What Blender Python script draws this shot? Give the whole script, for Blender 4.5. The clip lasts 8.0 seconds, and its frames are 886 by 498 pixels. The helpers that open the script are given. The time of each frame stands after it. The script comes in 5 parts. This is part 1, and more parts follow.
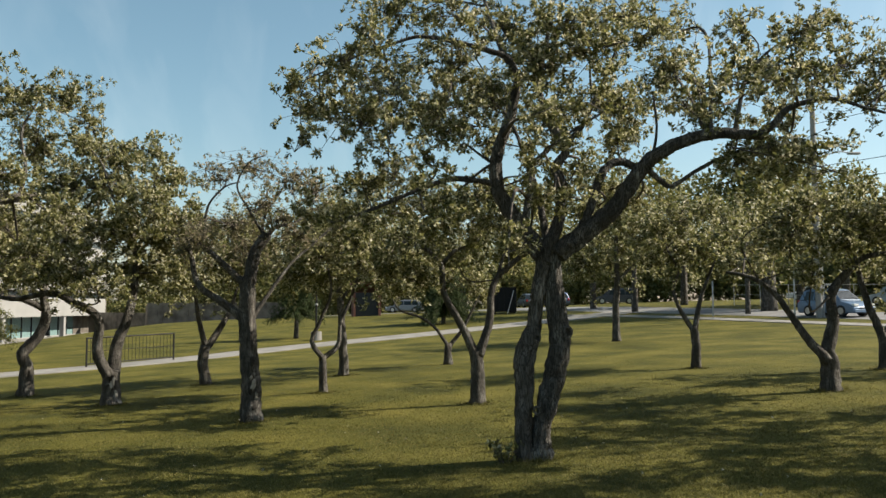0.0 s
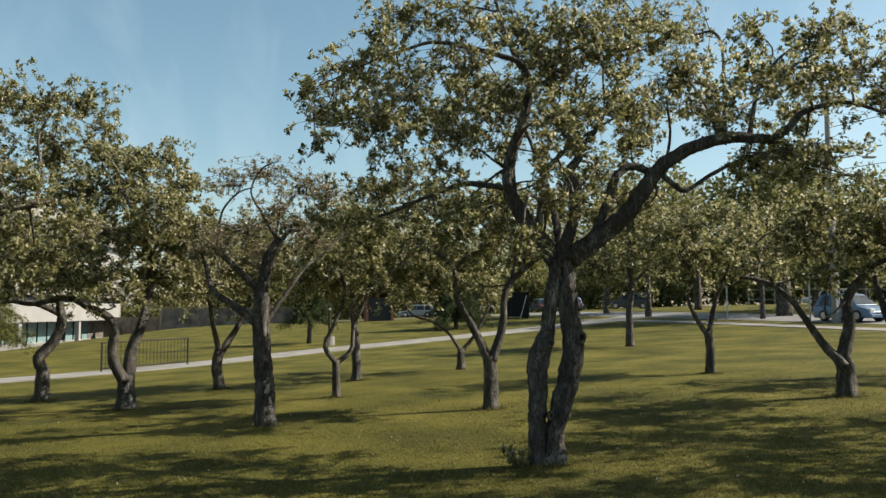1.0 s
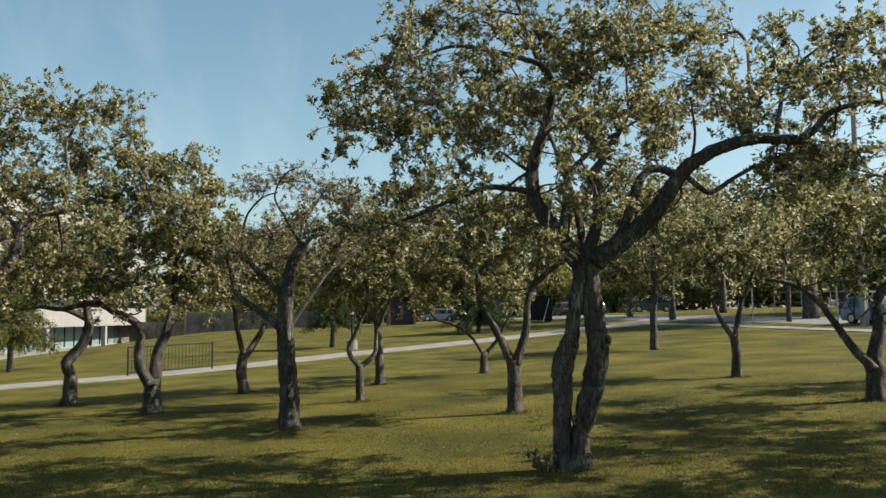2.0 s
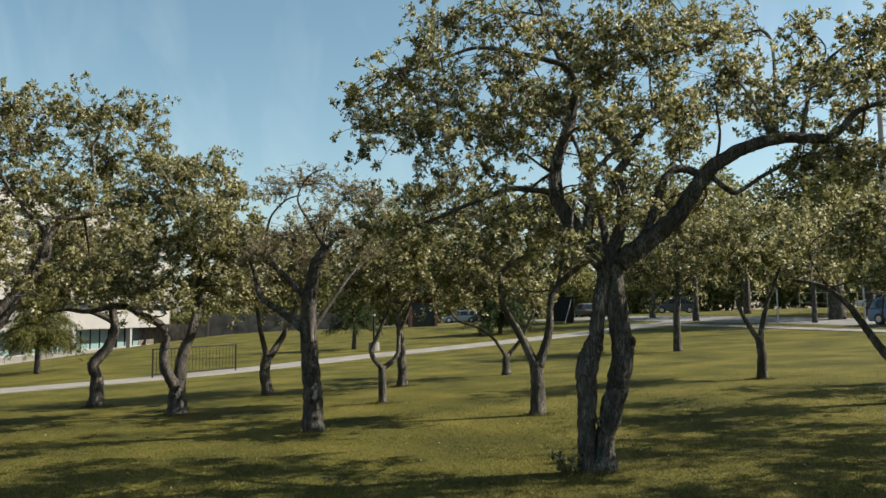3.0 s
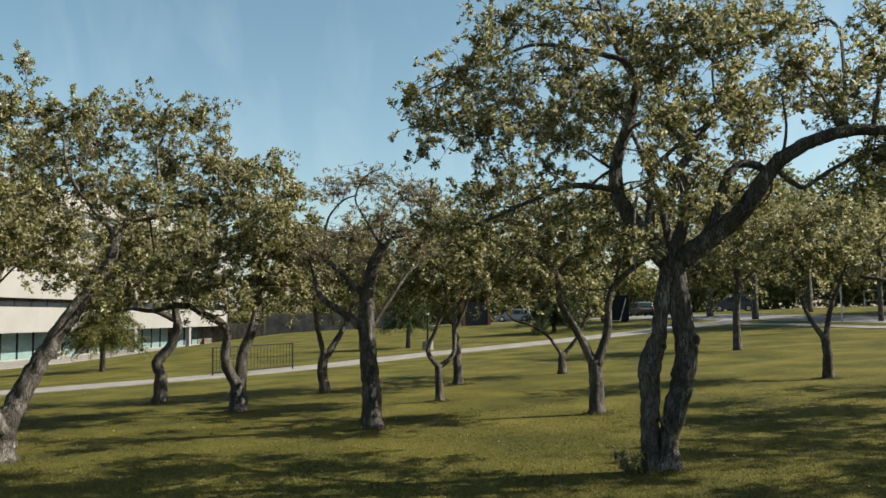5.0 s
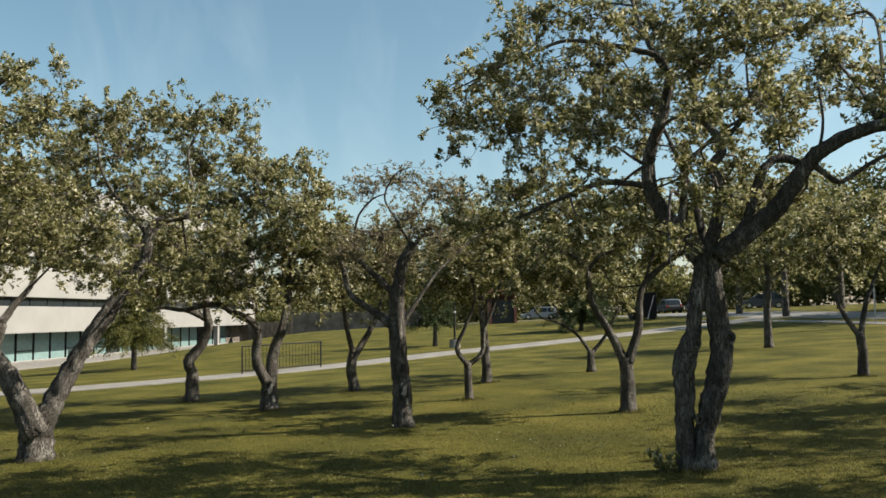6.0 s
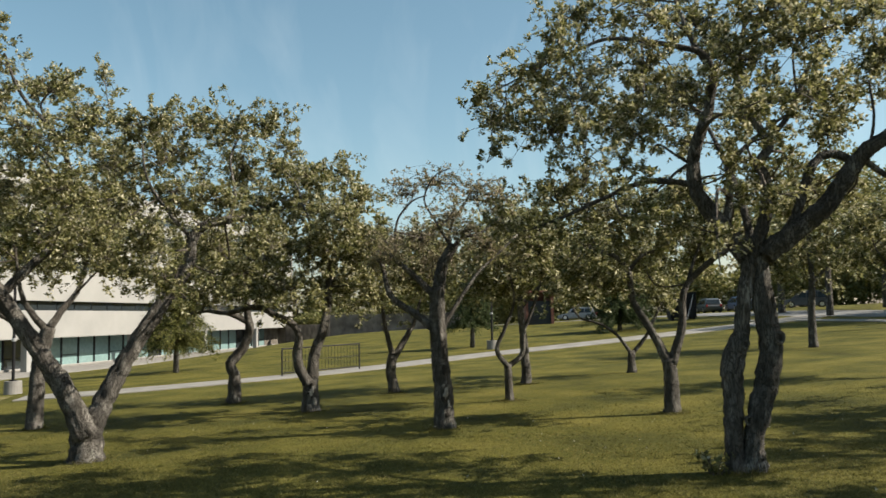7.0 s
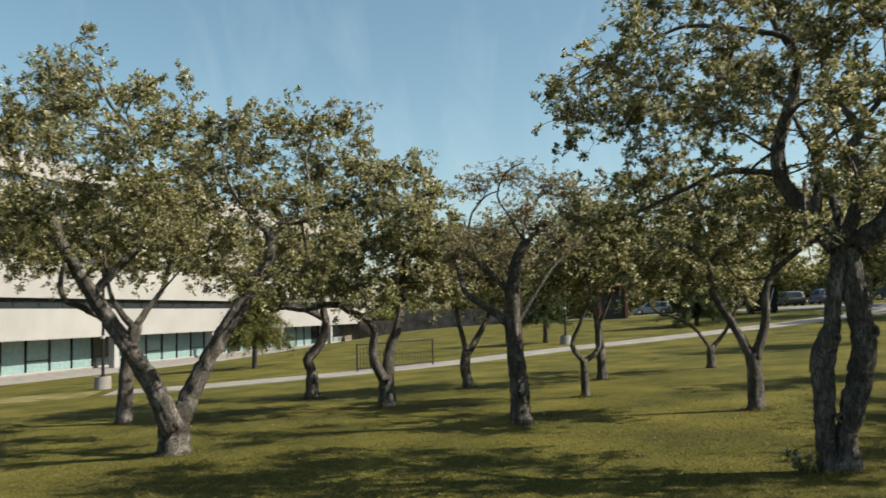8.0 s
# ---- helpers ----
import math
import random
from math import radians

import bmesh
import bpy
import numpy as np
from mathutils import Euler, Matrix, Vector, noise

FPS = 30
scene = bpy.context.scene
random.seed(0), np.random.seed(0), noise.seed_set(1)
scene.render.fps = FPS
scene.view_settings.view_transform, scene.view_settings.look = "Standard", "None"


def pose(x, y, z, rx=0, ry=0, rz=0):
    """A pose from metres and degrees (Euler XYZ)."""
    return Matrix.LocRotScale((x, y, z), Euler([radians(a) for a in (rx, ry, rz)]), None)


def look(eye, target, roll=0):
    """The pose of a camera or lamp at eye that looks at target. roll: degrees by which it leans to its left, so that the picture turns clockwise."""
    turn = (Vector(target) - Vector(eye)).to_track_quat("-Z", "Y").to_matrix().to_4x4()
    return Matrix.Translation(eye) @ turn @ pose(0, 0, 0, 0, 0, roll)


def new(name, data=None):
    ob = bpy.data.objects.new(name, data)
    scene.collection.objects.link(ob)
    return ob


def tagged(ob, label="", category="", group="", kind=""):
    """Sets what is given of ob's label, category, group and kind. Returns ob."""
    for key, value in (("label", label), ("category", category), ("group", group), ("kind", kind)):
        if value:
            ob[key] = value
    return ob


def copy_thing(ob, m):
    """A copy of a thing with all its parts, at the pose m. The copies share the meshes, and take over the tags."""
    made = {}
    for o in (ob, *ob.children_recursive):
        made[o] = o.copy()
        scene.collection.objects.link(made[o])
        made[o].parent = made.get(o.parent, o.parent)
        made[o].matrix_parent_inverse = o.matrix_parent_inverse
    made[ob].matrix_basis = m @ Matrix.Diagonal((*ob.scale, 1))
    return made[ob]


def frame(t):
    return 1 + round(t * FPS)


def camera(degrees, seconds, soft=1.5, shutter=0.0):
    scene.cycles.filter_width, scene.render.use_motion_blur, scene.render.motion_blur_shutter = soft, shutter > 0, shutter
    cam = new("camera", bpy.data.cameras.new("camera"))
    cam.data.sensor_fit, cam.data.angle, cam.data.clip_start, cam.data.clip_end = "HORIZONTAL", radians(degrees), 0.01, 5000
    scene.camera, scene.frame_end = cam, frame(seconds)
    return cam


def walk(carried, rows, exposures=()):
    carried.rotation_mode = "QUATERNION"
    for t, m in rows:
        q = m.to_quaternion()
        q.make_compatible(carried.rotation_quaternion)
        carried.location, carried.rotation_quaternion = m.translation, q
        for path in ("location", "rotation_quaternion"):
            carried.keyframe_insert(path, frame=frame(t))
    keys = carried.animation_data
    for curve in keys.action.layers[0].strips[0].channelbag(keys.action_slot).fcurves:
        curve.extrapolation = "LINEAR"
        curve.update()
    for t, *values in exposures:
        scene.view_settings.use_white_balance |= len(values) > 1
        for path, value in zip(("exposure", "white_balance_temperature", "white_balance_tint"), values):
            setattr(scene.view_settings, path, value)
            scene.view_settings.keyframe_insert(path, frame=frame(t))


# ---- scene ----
cam = camera(57.6, 8.0, soft=1.5, shutter=0.5)
PATH = [
    (0, (0.0, 0.002, 1.652), (0.0, 1.997, 1.794), -0.2),
    (0.5, (-0.002, 0.007, 1.646), (-0.01, 2.001, 1.797), -0.2),
    (1, (-0.007, -0.01, 1.653), (-0.038, 1.984, 1.807), -0.2),
    (1.5, (-0.015, -0.005, 1.652), (-0.073, 1.988, 1.811), -0.3),
    (3, (-0.048, -0.005, 1.656), (-0.185, 1.984, 1.824), -0.5),
    (3.5, (-0.062, -0.007, 1.657), (-0.224, 1.979, 1.824), -0.6),
    (4, (-0.083, -0.014, 1.659), (-0.277, 1.97, 1.826), -0.7),
    (4.5, (-0.106, -0.016, 1.652), (-0.338, 1.963, 1.82), -0.6),
    (6, (-0.205, -0.026, 1.646), (-0.531, 1.941, 1.809), -0.8),
    (6.5, (-0.247, -0.026, 1.648), (-0.613, 1.933, 1.812), -0.9),
    (7, (-0.288, -0.034, 1.648), (-0.699, 1.916, 1.816), -1.2),
    (7.5, (-0.321, -0.034, 1.648), (-0.806, 1.899, 1.816), -1.4),
    (8, (-0.35, -0.036, 1.654), (-0.93, 1.871, 1.815), -1.6),
]
walk(cam, [(t, look(eye, aim, lean)) for t, eye, aim, lean in PATH], exposures=[(0.0, 0.95, 6900, 10), (8.0, 0.95, 6900, 10)])

# ---- light ----
SUN_AZ, SUN_EL = radians(83), radians(39)      # from the right
world = bpy.data.worlds.new("sky")
scene.world = world
world.use_nodes = True
wn = world.node_tree.nodes
wl = world.node_tree.links
sky = wn.new("ShaderNodeTexSky")
sky.sky_type = "NISHITA"
sky.sun_disc = False
sky.sun_elevation, sky.sun_rotation = SUN_EL, SUN_AZ
sky.air_density, sky.dust_density, sky.ozone_density = 1.0, 1.1, 1.6
# thin cirrus wisps, stretched and faint
wc = wn.new("ShaderNodeTexCoord")
wm = wn.new("ShaderNodeMapping")
wm.inputs["Scale"].default_value = (9, 2.2, 3.0)
wm.inputs["Rotation"].default_value = (0.2, 0.5, 0.35)
wz = wn.new("ShaderNodeTexNoise")
wz.inputs["Scale"].default_value = 1.6
wz.inputs["Detail"].default_value = 7
wz.inputs["Distortion"].default_value = 0.6
wr = wn.new("ShaderNodeValToRGB")
wr.color_ramp.elements[0].position, wr.color_ramp.elements[1].position = 0.5, 0.85
wr.color_ramp.elements[0].color, wr.color_ramp.elements[1].color = (0, 0, 0, 1), (0.1, 0.1, 0.1, 1)
wx = wn.new("ShaderNodeMix")
wx.data_type = "RGBA"
wx.inputs["B"].default_value = (9.0, 9.4, 9.6, 1)
wl.new(wc.outputs["Generated"], wm.inputs["Vector"])
wl.new(wm.outputs["Vector"], wz.inputs["Vector"])
wl.new(wz.outputs["Fac"], wr.inputs["Fac"])
wl.new(wr.outputs["Color"], wx.inputs["Factor"])
wh = wn.new("ShaderNodeHueSaturation")
wh.inputs["Hue"].default_value, wh.inputs["Saturation"].default_value = 0.476, 1.02
wl.new(sky.outputs["Color"], wh.inputs["Color"])
wl.new(wh.outputs["Color"], wx.inputs["A"])
wl.new(wx.outputs["Result"], wn["Background"].inputs["Color"])
wn["Background"].inputs["Strength"].default_value = 0.08
sun = new("sun", bpy.data.lights.new("sun", "SUN"))
sun.data.energy, sun.data.angle, sun.data.color = 5.0, radians(0.53), (1.0, 0.94, 0.83)
sun.matrix_world = look((math.sin(SUN_AZ) * 90, math.cos(SUN_AZ) * 90, 90 * math.tan(SUN_EL)), (0, 0, 0))


# ---- materials ----
def material(name, colors, rough=0.8, scale=6.0, detail=6, bump=0.0, bump_scale=None, metal=0.0, coord="Object", stretch=(1, 1, 1), spec=0.3, vary="", grain=0.0):
    """Noise-mixed colours (two or three), with relief; vary: 'island' or 'object' adds a random value to each piece."""
    m = bpy.data.materials.new(name)
    m.use_nodes = True
    n, l = m.node_tree.nodes, m.node_tree.links
    b = n["Principled BSDF"]
    b.inputs["Roughness"].default_value, b.inputs["Metallic"].default_value = rough, metal
    b.inputs["Specular IOR Level"].default_value = spec
    tc, mp = n.new("ShaderNodeTexCoord"), n.new("ShaderNodeMapping")
    mp.inputs["Scale"].default_value = stretch
    l.new(tc.outputs[coord], mp.inputs["Vector"])
    tex = n.new("ShaderNodeTexNoise")
    tex.inputs["Scale"].default_value, tex.inputs["Detail"].default_value = scale, detail
    l.new(mp.outputs["Vector"], tex.inputs["Vector"])
    ramp = n.new("ShaderNodeValToRGB")
    ramp.color_ramp.elements[0].position, ramp.color_ramp.elements[1].position = 0.3, 0.7
    ramp.color_ramp.elements[0].color = (*colors[0], 1)
    ramp.color_ramp.elements[1].color = (*colors[-1], 1)
    if len(colors) == 3:
        ramp.color_ramp.elements.new(0.5).color = (*colors[1], 1)
    l.new(tex.outputs["Fac"], ramp.inputs["Fac"])
    out = ramp.outputs["Color"]
    if grain or vary:
        hsv = n.new("ShaderNodeHueSaturation")
        if vary:
            src = n.new("ShaderNodeNewGeometry").outputs["Random Per Island"] if vary == "island" else n.new("ShaderNodeObjectInfo").outputs["Random"]
        else:
            fine = n.new("ShaderNodeTexNoise")
            fine.inputs["Scale"].default_value, fine.inputs["Detail"].default_value = scale * 13, 3
            l.new(mp.outputs["Vector"], fine.inputs["Vector"])
            src = fine.outputs["Fac"]
        mr = n.new("ShaderNodeMapRange")
        mr.inputs["To Min"].default_value, mr.inputs["To Max"].default_value = 1 - (grain or 0.25), 1 + (grain or 0.25)
        l.new(src, mr.inputs["Value"])
        l.new(mr.outputs["Result"], hsv.inputs["Value"])
        l.new(out, hsv.inputs["Color"])
        out = hsv.outputs["Color"]
    l.new(out, b.inputs["Base Color"])
    if bump:
        bt = n.new("ShaderNodeTexNoise")
        bt.inputs["Scale"].default_value, bt.inputs["Detail"].default_value = bump_scale or scale * 3, 6
        l.new(mp.outputs["Vector"], bt.inputs["Vector"])
        bp = n.new("ShaderNodeBump")
        bp.inputs["Strength"].default_value, bp.inputs["Distance"].default_value = min(1, bump), 0.03
        l.new(bt.outputs["Fac"], bp.inputs["Height"])
        l.new(bp.outputs["Normal"], b.inputs["Normal"])
    return m


def leaf_material(name, stops, glow=0.35, gloss=0.5, spec=0.36):
    """Leaves: a colour by chance for each leaf, half of it let through."""
    m = bpy.data.materials.new(name)
    m.use_nodes = True
    n, l = m.node_tree.nodes, m.node_tree.links
    b = n["Principled BSDF"]
    b.inputs["Roughness"].default_value = gloss
    b.inputs["Specular IOR Level"].default_value = spec
    geo, ramp = n.new("ShaderNodeNewGeometry"), n.new("ShaderNodeValToRGB")
    e = ramp.color_ramp.elements
    e[0].position, e[0].color = 0, (*stops[0][1], 1)
    e[1].position, e[1].color = 1, (*stops[-1][1], 1)
    for p, c in stops[1:-1]:
        e.new(p).color = (*c, 1)
    l.new(geo.outputs["Random Per Island"], ramp.inputs["Fac"])
    l.new(ramp.outputs["Color"], b.inputs["Base Color"])
    tr, mix = n.new("ShaderNodeBsdfTranslucent"), n.new("ShaderNodeMixShader")
    l.new(ramp.outputs["Color"], tr.inputs["Color"])
    mix.inputs["Fac"].default_value = glow
    l.new(b.outputs["BSDF"], mix.inputs[1])
    l.new(tr.outputs["BSDF"], mix.inputs[2])
    l.new(mix.outputs["Shader"], n["Material Output"].inputs["Surface"])
    return m


def plain(name, color, rough=0.5, metal=0.0, spec=0.4):
    return material(name, [tuple(c * 0.85 for c in color), tuple(min(1, c * 1.1) for c in color)], rough, 3.0, 5, 0, None, metal, spec=spec)


def bark_material(name, cracks, mid, pale, cell=26):
    """Plates of bark between long dark fissures, with pale lichen and a fine grain."""
    m = material(name, [tuple(c * 0.6 for c in mid), mid, pale], 0.92, 7, 8, spec=0.2, stretch=(1, 1, 0.45), grain=0.35)
    n, l = m.node_tree.nodes, m.node_tree.links
    b = n["Principled BSDF"]
    base = b.inputs["Base Color"].links[0].from_socket
    tc, mp = n.new("ShaderNodeTexCoord"), n.new("ShaderNodeMapping")
    mp.inputs["Scale"].default_value = (1, 1, 0.2)
    l.new(tc.outputs["Object"], mp.inputs["Vector"])
    warp, add = n.new("ShaderNodeTexNoise"), n.new("ShaderNodeVectorMath")
    warp.inputs["Scale"].default_value, warp.inputs["Detail"].default_value = 9, 4
    shift = n.new("ShaderNodeVectorMath")
    shift.operation = "SCALE"
    shift.inputs["Scale"].default_value = 0.16
    l.new(mp.outputs["Vector"], warp.inputs["Vector"])
    l.new(warp.outputs["Color"], shift.inputs[0])
    l.new(mp.outputs["Vector"], add.inputs[0])
    l.new(shift.outputs["Vector"], add.inputs[1])
    vor = n.new("ShaderNodeTexVoronoi")
    vor.feature = "DISTANCE_TO_EDGE"
    vor.inputs["Scale"].default_value = cell
    l.new(add.outputs["Vector"], vor.inputs["Vector"])
    mr = n.new("ShaderNodeMapRange")
    mr.inputs["From Min"].default_value, mr.inputs["From Max"].default_value = -0.03, 0.16
    l.new(vor.outputs["Distance"], mr.inputs["Value"])
    mix = n.new("ShaderNodeMix")
    mix.data_type = "RGBA"
    mix.inputs["A"].default_value = (*cracks, 1)
    l.new(mr.outputs["Result"], mix.inputs["Factor"])
    l.new(base, mix.inputs["B"])
    l.new(mix.outputs["Result"], b.inputs["Base Color"])
    fine, high = n.new("ShaderNodeTexNoise"), n.new("ShaderNodeMath")
    fine.inputs["Scale"].default_value, fine.inputs["Detail"].default_value = 60, 5
    high.operation = "MULTIPLY_ADD"
    high.inputs[1].default_value = 0.5
    l.new(mp.outputs["Vector"], fine.inputs["Vector"])
    l.new(fine.outputs["Fac"], high.inputs[0])
    l.new(mr.outputs["Result"], high.inputs[2])
    bp = n.new("ShaderNodeBump")
    bp.inputs["Strength"].default_value, bp.inputs["Distance"].default_value = 0.9, 0.022
    l.new(high.outputs["Value"], bp.inputs["Height"])
    l.new(bp.outputs["Normal"], b.inputs["Normal"])
    return m


BARK = bark_material("bark", (0.03, 0.026, 0.022), (0.1, 0.091, 0.08), (0.235, 0.22, 0.197), 38)
BARK_THIN = material("twig_bark", [(0.035, 0.028, 0.022), (0.1, 0.085, 0.07)], 0.9, 9, 4)
LEAF = leaf_material("apple_leaf", [(0, (0.036, 0.044, 0.014)), (0.28, (0.108, 0.112, 0.035)), (0.56, (0.215, 0.207, 0.074)), (0.82, (0.375, 0.348, 0.18)), (1, (0.65, 0.6, 0.45))], 0.48)
LEAF_SPARSE = leaf_material("thin_leaf", [(0, (0.09, 0.1, 0.035)), (0.5, (0.17, 0.15, 0.07)), (1, (0.42, 0.34, 0.25))])
LEAF_FAR = leaf_material("far_leaf", [(0, (0.06, 0.075, 0.02)), (0.5, (0.13, 0.13, 0.038)), (1, (0.27, 0.245, 0.1))], 0.4)
NEEDLE = leaf_material("needle", [(0, (0.02, 0.035, 0.014)), (0.6, (0.04, 0.058, 0.02)), (1, (0.075, 0.09, 0.034))], 0.2, 0.7, 0.12)
NEEDLE_LIGHT = leaf_material("light_needle", [(0, (0.03, 0.04, 0.012)), (0.6, (0.1, 0.108, 0.03)), (1, (0.24, 0.22, 0.07))], 0.35, 0.7, 0.15)
BLADE = leaf_material("grass_blade", [(0, (0.034, 0.038, 0.008)), (0.45, (0.086, 0.081, 0.017)), (0.85, (0.158, 0.139, 0.033)), (1, (0.27, 0.23, 0.1))], 0.3, 0.8)
CONCRETE = material("concrete", [(0.15, 0.143, 0.132), (0.19, 0.181, 0.168), (0.235, 0.225, 0.21)], 0.9, 1.2, 8, 0.3, 30, grain=0.12)
ASPHALT = material("asphalt", [(0.1, 0.1, 0.105), (0.15, 0.15, 0.15), (0.2, 0.2, 0.195)], 0.9, 0.6, 8, 0.3, 40, grain=0.2)
WHITE_WALL = material("white_panel", [(0.22, 0.218, 0.21), (0.245, 0.241, 0.231), (0.268, 0.264, 0.252)], 0.75, 0.35, 6, 0.1, 8, grain=0.04)
STONE_GREY = material("grey_block", [(0.07, 0.062, 0.053), (0.135, 0.12, 0.104), (0.22, 0.2, 0.172)], 0.9, 0.8, 8, 0.4, 9, grain=0.2)
BRICK = material("brick_face", [(0.12, 0.05, 0.04), (0.19, 0.085, 0.065), (0.24, 0.12, 0.09)], 0.9, 1.5, 6, 0.3, 12, grain=0.2, vary="object")
BLACK_METAL = plain("black_paint", (0.009, 0.009, 0.01), 0.6, spec=0.2)
# near-black colour that stands in for shade inside rooms and openings
DARK = plain("interior_shade", (0.02, 0.022, 0.024), 0.6)
GALV = material("galvanised", [(0.3, 0.3, 0.3), (0.42, 0.42, 0.42)], 0.5, 4, 5, metal=0.6)
WOOD_POLE = material("weathered_pole", [(0.19, 0.18, 0.17), (0.32, 0.3, 0.285)], 0.9, 5, 6, 0.4, stretch=(1, 1, 0.1), grain=0.2)
RUBBER = plain("rubber", (0.02, 0.02, 0.02), 0.8)
CHROME = plain("wheel_metal", (0.5, 0.5, 0.5), 0.3, 0.9)
LAMP_WHITE = plain("lamp_lens", (0.7, 0.7, 0.68), 0.2)
RED_LENS = plain("red_lens", (0.35, 0.02, 0.02), 0.25)


def glass(name, color, rough=0.06):
    m = plain(name, color, rough, 0.0, 0.9)
    return m


PANE = glass("curtained_glass", (0.17, 0.26, 0.26))
PANE_DARK = glass("dark_glass", (0.02, 0.026, 0.03))
CAR_GLASS = glass("car_glass", (0.03, 0.045, 0.055), 0.25)


# lawn: blended greens with dry patches
def lawn_material():
    m = material("lawn", [(0.037, 0.039, 0.009), (0.074, 0.07, 0.014), (0.12, 0.104, 0.024)], 0.95, 0.5, 9, 1.0, 30, spec=0.1, grain=0.35)
    n, l = m.node_tree.nodes, m.node_tree.links
    b = n["Principled BSDF"]
    base = b.inputs["Base Color"].links[0].from_socket
    tc, tex, mr = n.new("ShaderNodeTexCoord"), n.new("ShaderNodeTexNoise"), n.new("ShaderNodeMapRange")
    tex.inputs["Scale"].default_value, tex.inputs["Detail"].default_value = 28, 5
    mr.inputs["From Min"].default_value, mr.inputs["From Max"].default_value = 0.3, 0.7
    mr.inputs["To Min"].default_value, mr.inputs["To Max"].default_value = 0.6, 1.4
    tint = n.new("ShaderNodeHueSaturation")
    l.new(tc.outputs["Object"], tex.inputs["Vector"])
    l.new(tex.outputs["Fac"], mr.inputs["Value"])
    l.new(mr.outputs["Result"], tint.inputs["Value"])
    l.new(base, tint.inputs["Color"])
    l.new(tint.outputs["Color"], b.inputs["Base Color"])
    return m


LAWN = lawn_material()


# ---- mesh helpers ----
def part(name, bm, mat, parent=None, label="", smooth=False):
    me = bpy.data.meshes.new(name)
    bm.to_mesh(me)
    bm.free()
    me.materials.append(mat)
    if smooth:
        me.shade_smooth()
    ob = new(name, me)
    if parent:
        ob.parent = parent
    return tagged(ob, label)


def empty(name, m):
    ob = new(name)
    ob.empty_display_size = 0.2
    ob.matrix_world = m
    return ob


def raw(name, verts, faces, mat, parent=None, smooth=False):
    me = bpy.data.meshes.new(name)
    me.from_pydata(verts, [], faces)
    me.materials.append(mat)
    if smooth:
        me.shade_smooth()
    ob = new(name, me)
    if parent:
        ob.parent = parent
    return ob


def quads_object(name, quad_verts, mat, parent=None):
    """Many four-cornered pieces from an array (n, 4, 3)."""
    n = len(quad_verts)
    me = bpy.data.meshes.new(name)
    me.vertices.add(n * 4)
    me.vertices.foreach_set("co", np.ascontiguousarray(quad_verts, dtype=np.float32).ravel())
    me.loops.add(n * 4)
    me.loops.foreach_set("vertex_index", np.arange(n * 4, dtype=np.int32))
    me.polygons.add(n)
    me.polygons.foreach_set("loop_start", np.arange(0, n * 4, 4, dtype=np.int32))
    me.update()
    me.materials.append(mat)
    ob = new(name, me)
    if parent:
        ob.parent = parent
    return ob


def box(bm, x0, y0, z0, x1, y1, z1, bevel=0.0):
    got = bmesh.ops.create_cube(bm, size=1, matrix=Matrix.Translation(((x0 + x1) / 2, (y0 + y1) / 2, (z0 + z1) / 2)) @ Matrix.Diagonal((x1 - x0, y1 - y0, z1 - z0, 1)))
    if bevel:
        edges = list({e for v in got["verts"] for e in v.link_edges})
        bmesh.ops.bevel(bm, geom=edges, offset=bevel, segments=2, affect="EDGES", profile=0.5)
    return bm


def boxed(*a, **k):
    return box(bmesh.new(), *a, **k)


def rod(bm, a, b, r0, r1=None, seg=10):
    a, b = Vector(a), Vector(b)
    d = b - a
    m = Matrix.Translation((a + b) / 2) @ d.to_track_quat("Z", "Y").to_matrix().to_4x4()
    bmesh.ops.create_cone(bm, cap_ends=True, segments=seg, radius1=r0, radius2=r0 if r1 is None else r1, depth=d.length, matrix=m)
    return bm


def smooth_line(pts, step):
    """A Catmull-Rom curve through the points, and how far along each of its points lies (0 to 1)."""
    p = np.array(pts, float)
    p = np.vstack([2 * p[0] - p[1], p, 2 * p[-1] - p[-2]])
    out = []
    for i in range(1, len(p) - 2):
        n = max(2, int(np.linalg.norm(p[i + 1] - p[i]) / step))
        for t in np.arange(n) / n:
            out.append(0.5 * (2 * p[i] + (p[i + 1] - p[i - 1]) * t + (2 * p[i - 1] - 5 * p[i] + 4 * p[i + 1] - p[i + 2]) * t * t + (3 * p[i] - p[i - 1] - 3 * p[i + 1] + p[i + 2]) * t ** 3))
    out.append(p[-2])
    out = np.array(out)
    s = np.concatenate([[0], np.cumsum(np.linalg.norm(np.diff(out, axis=0), axis=1))])
    return out, s / s[-1]


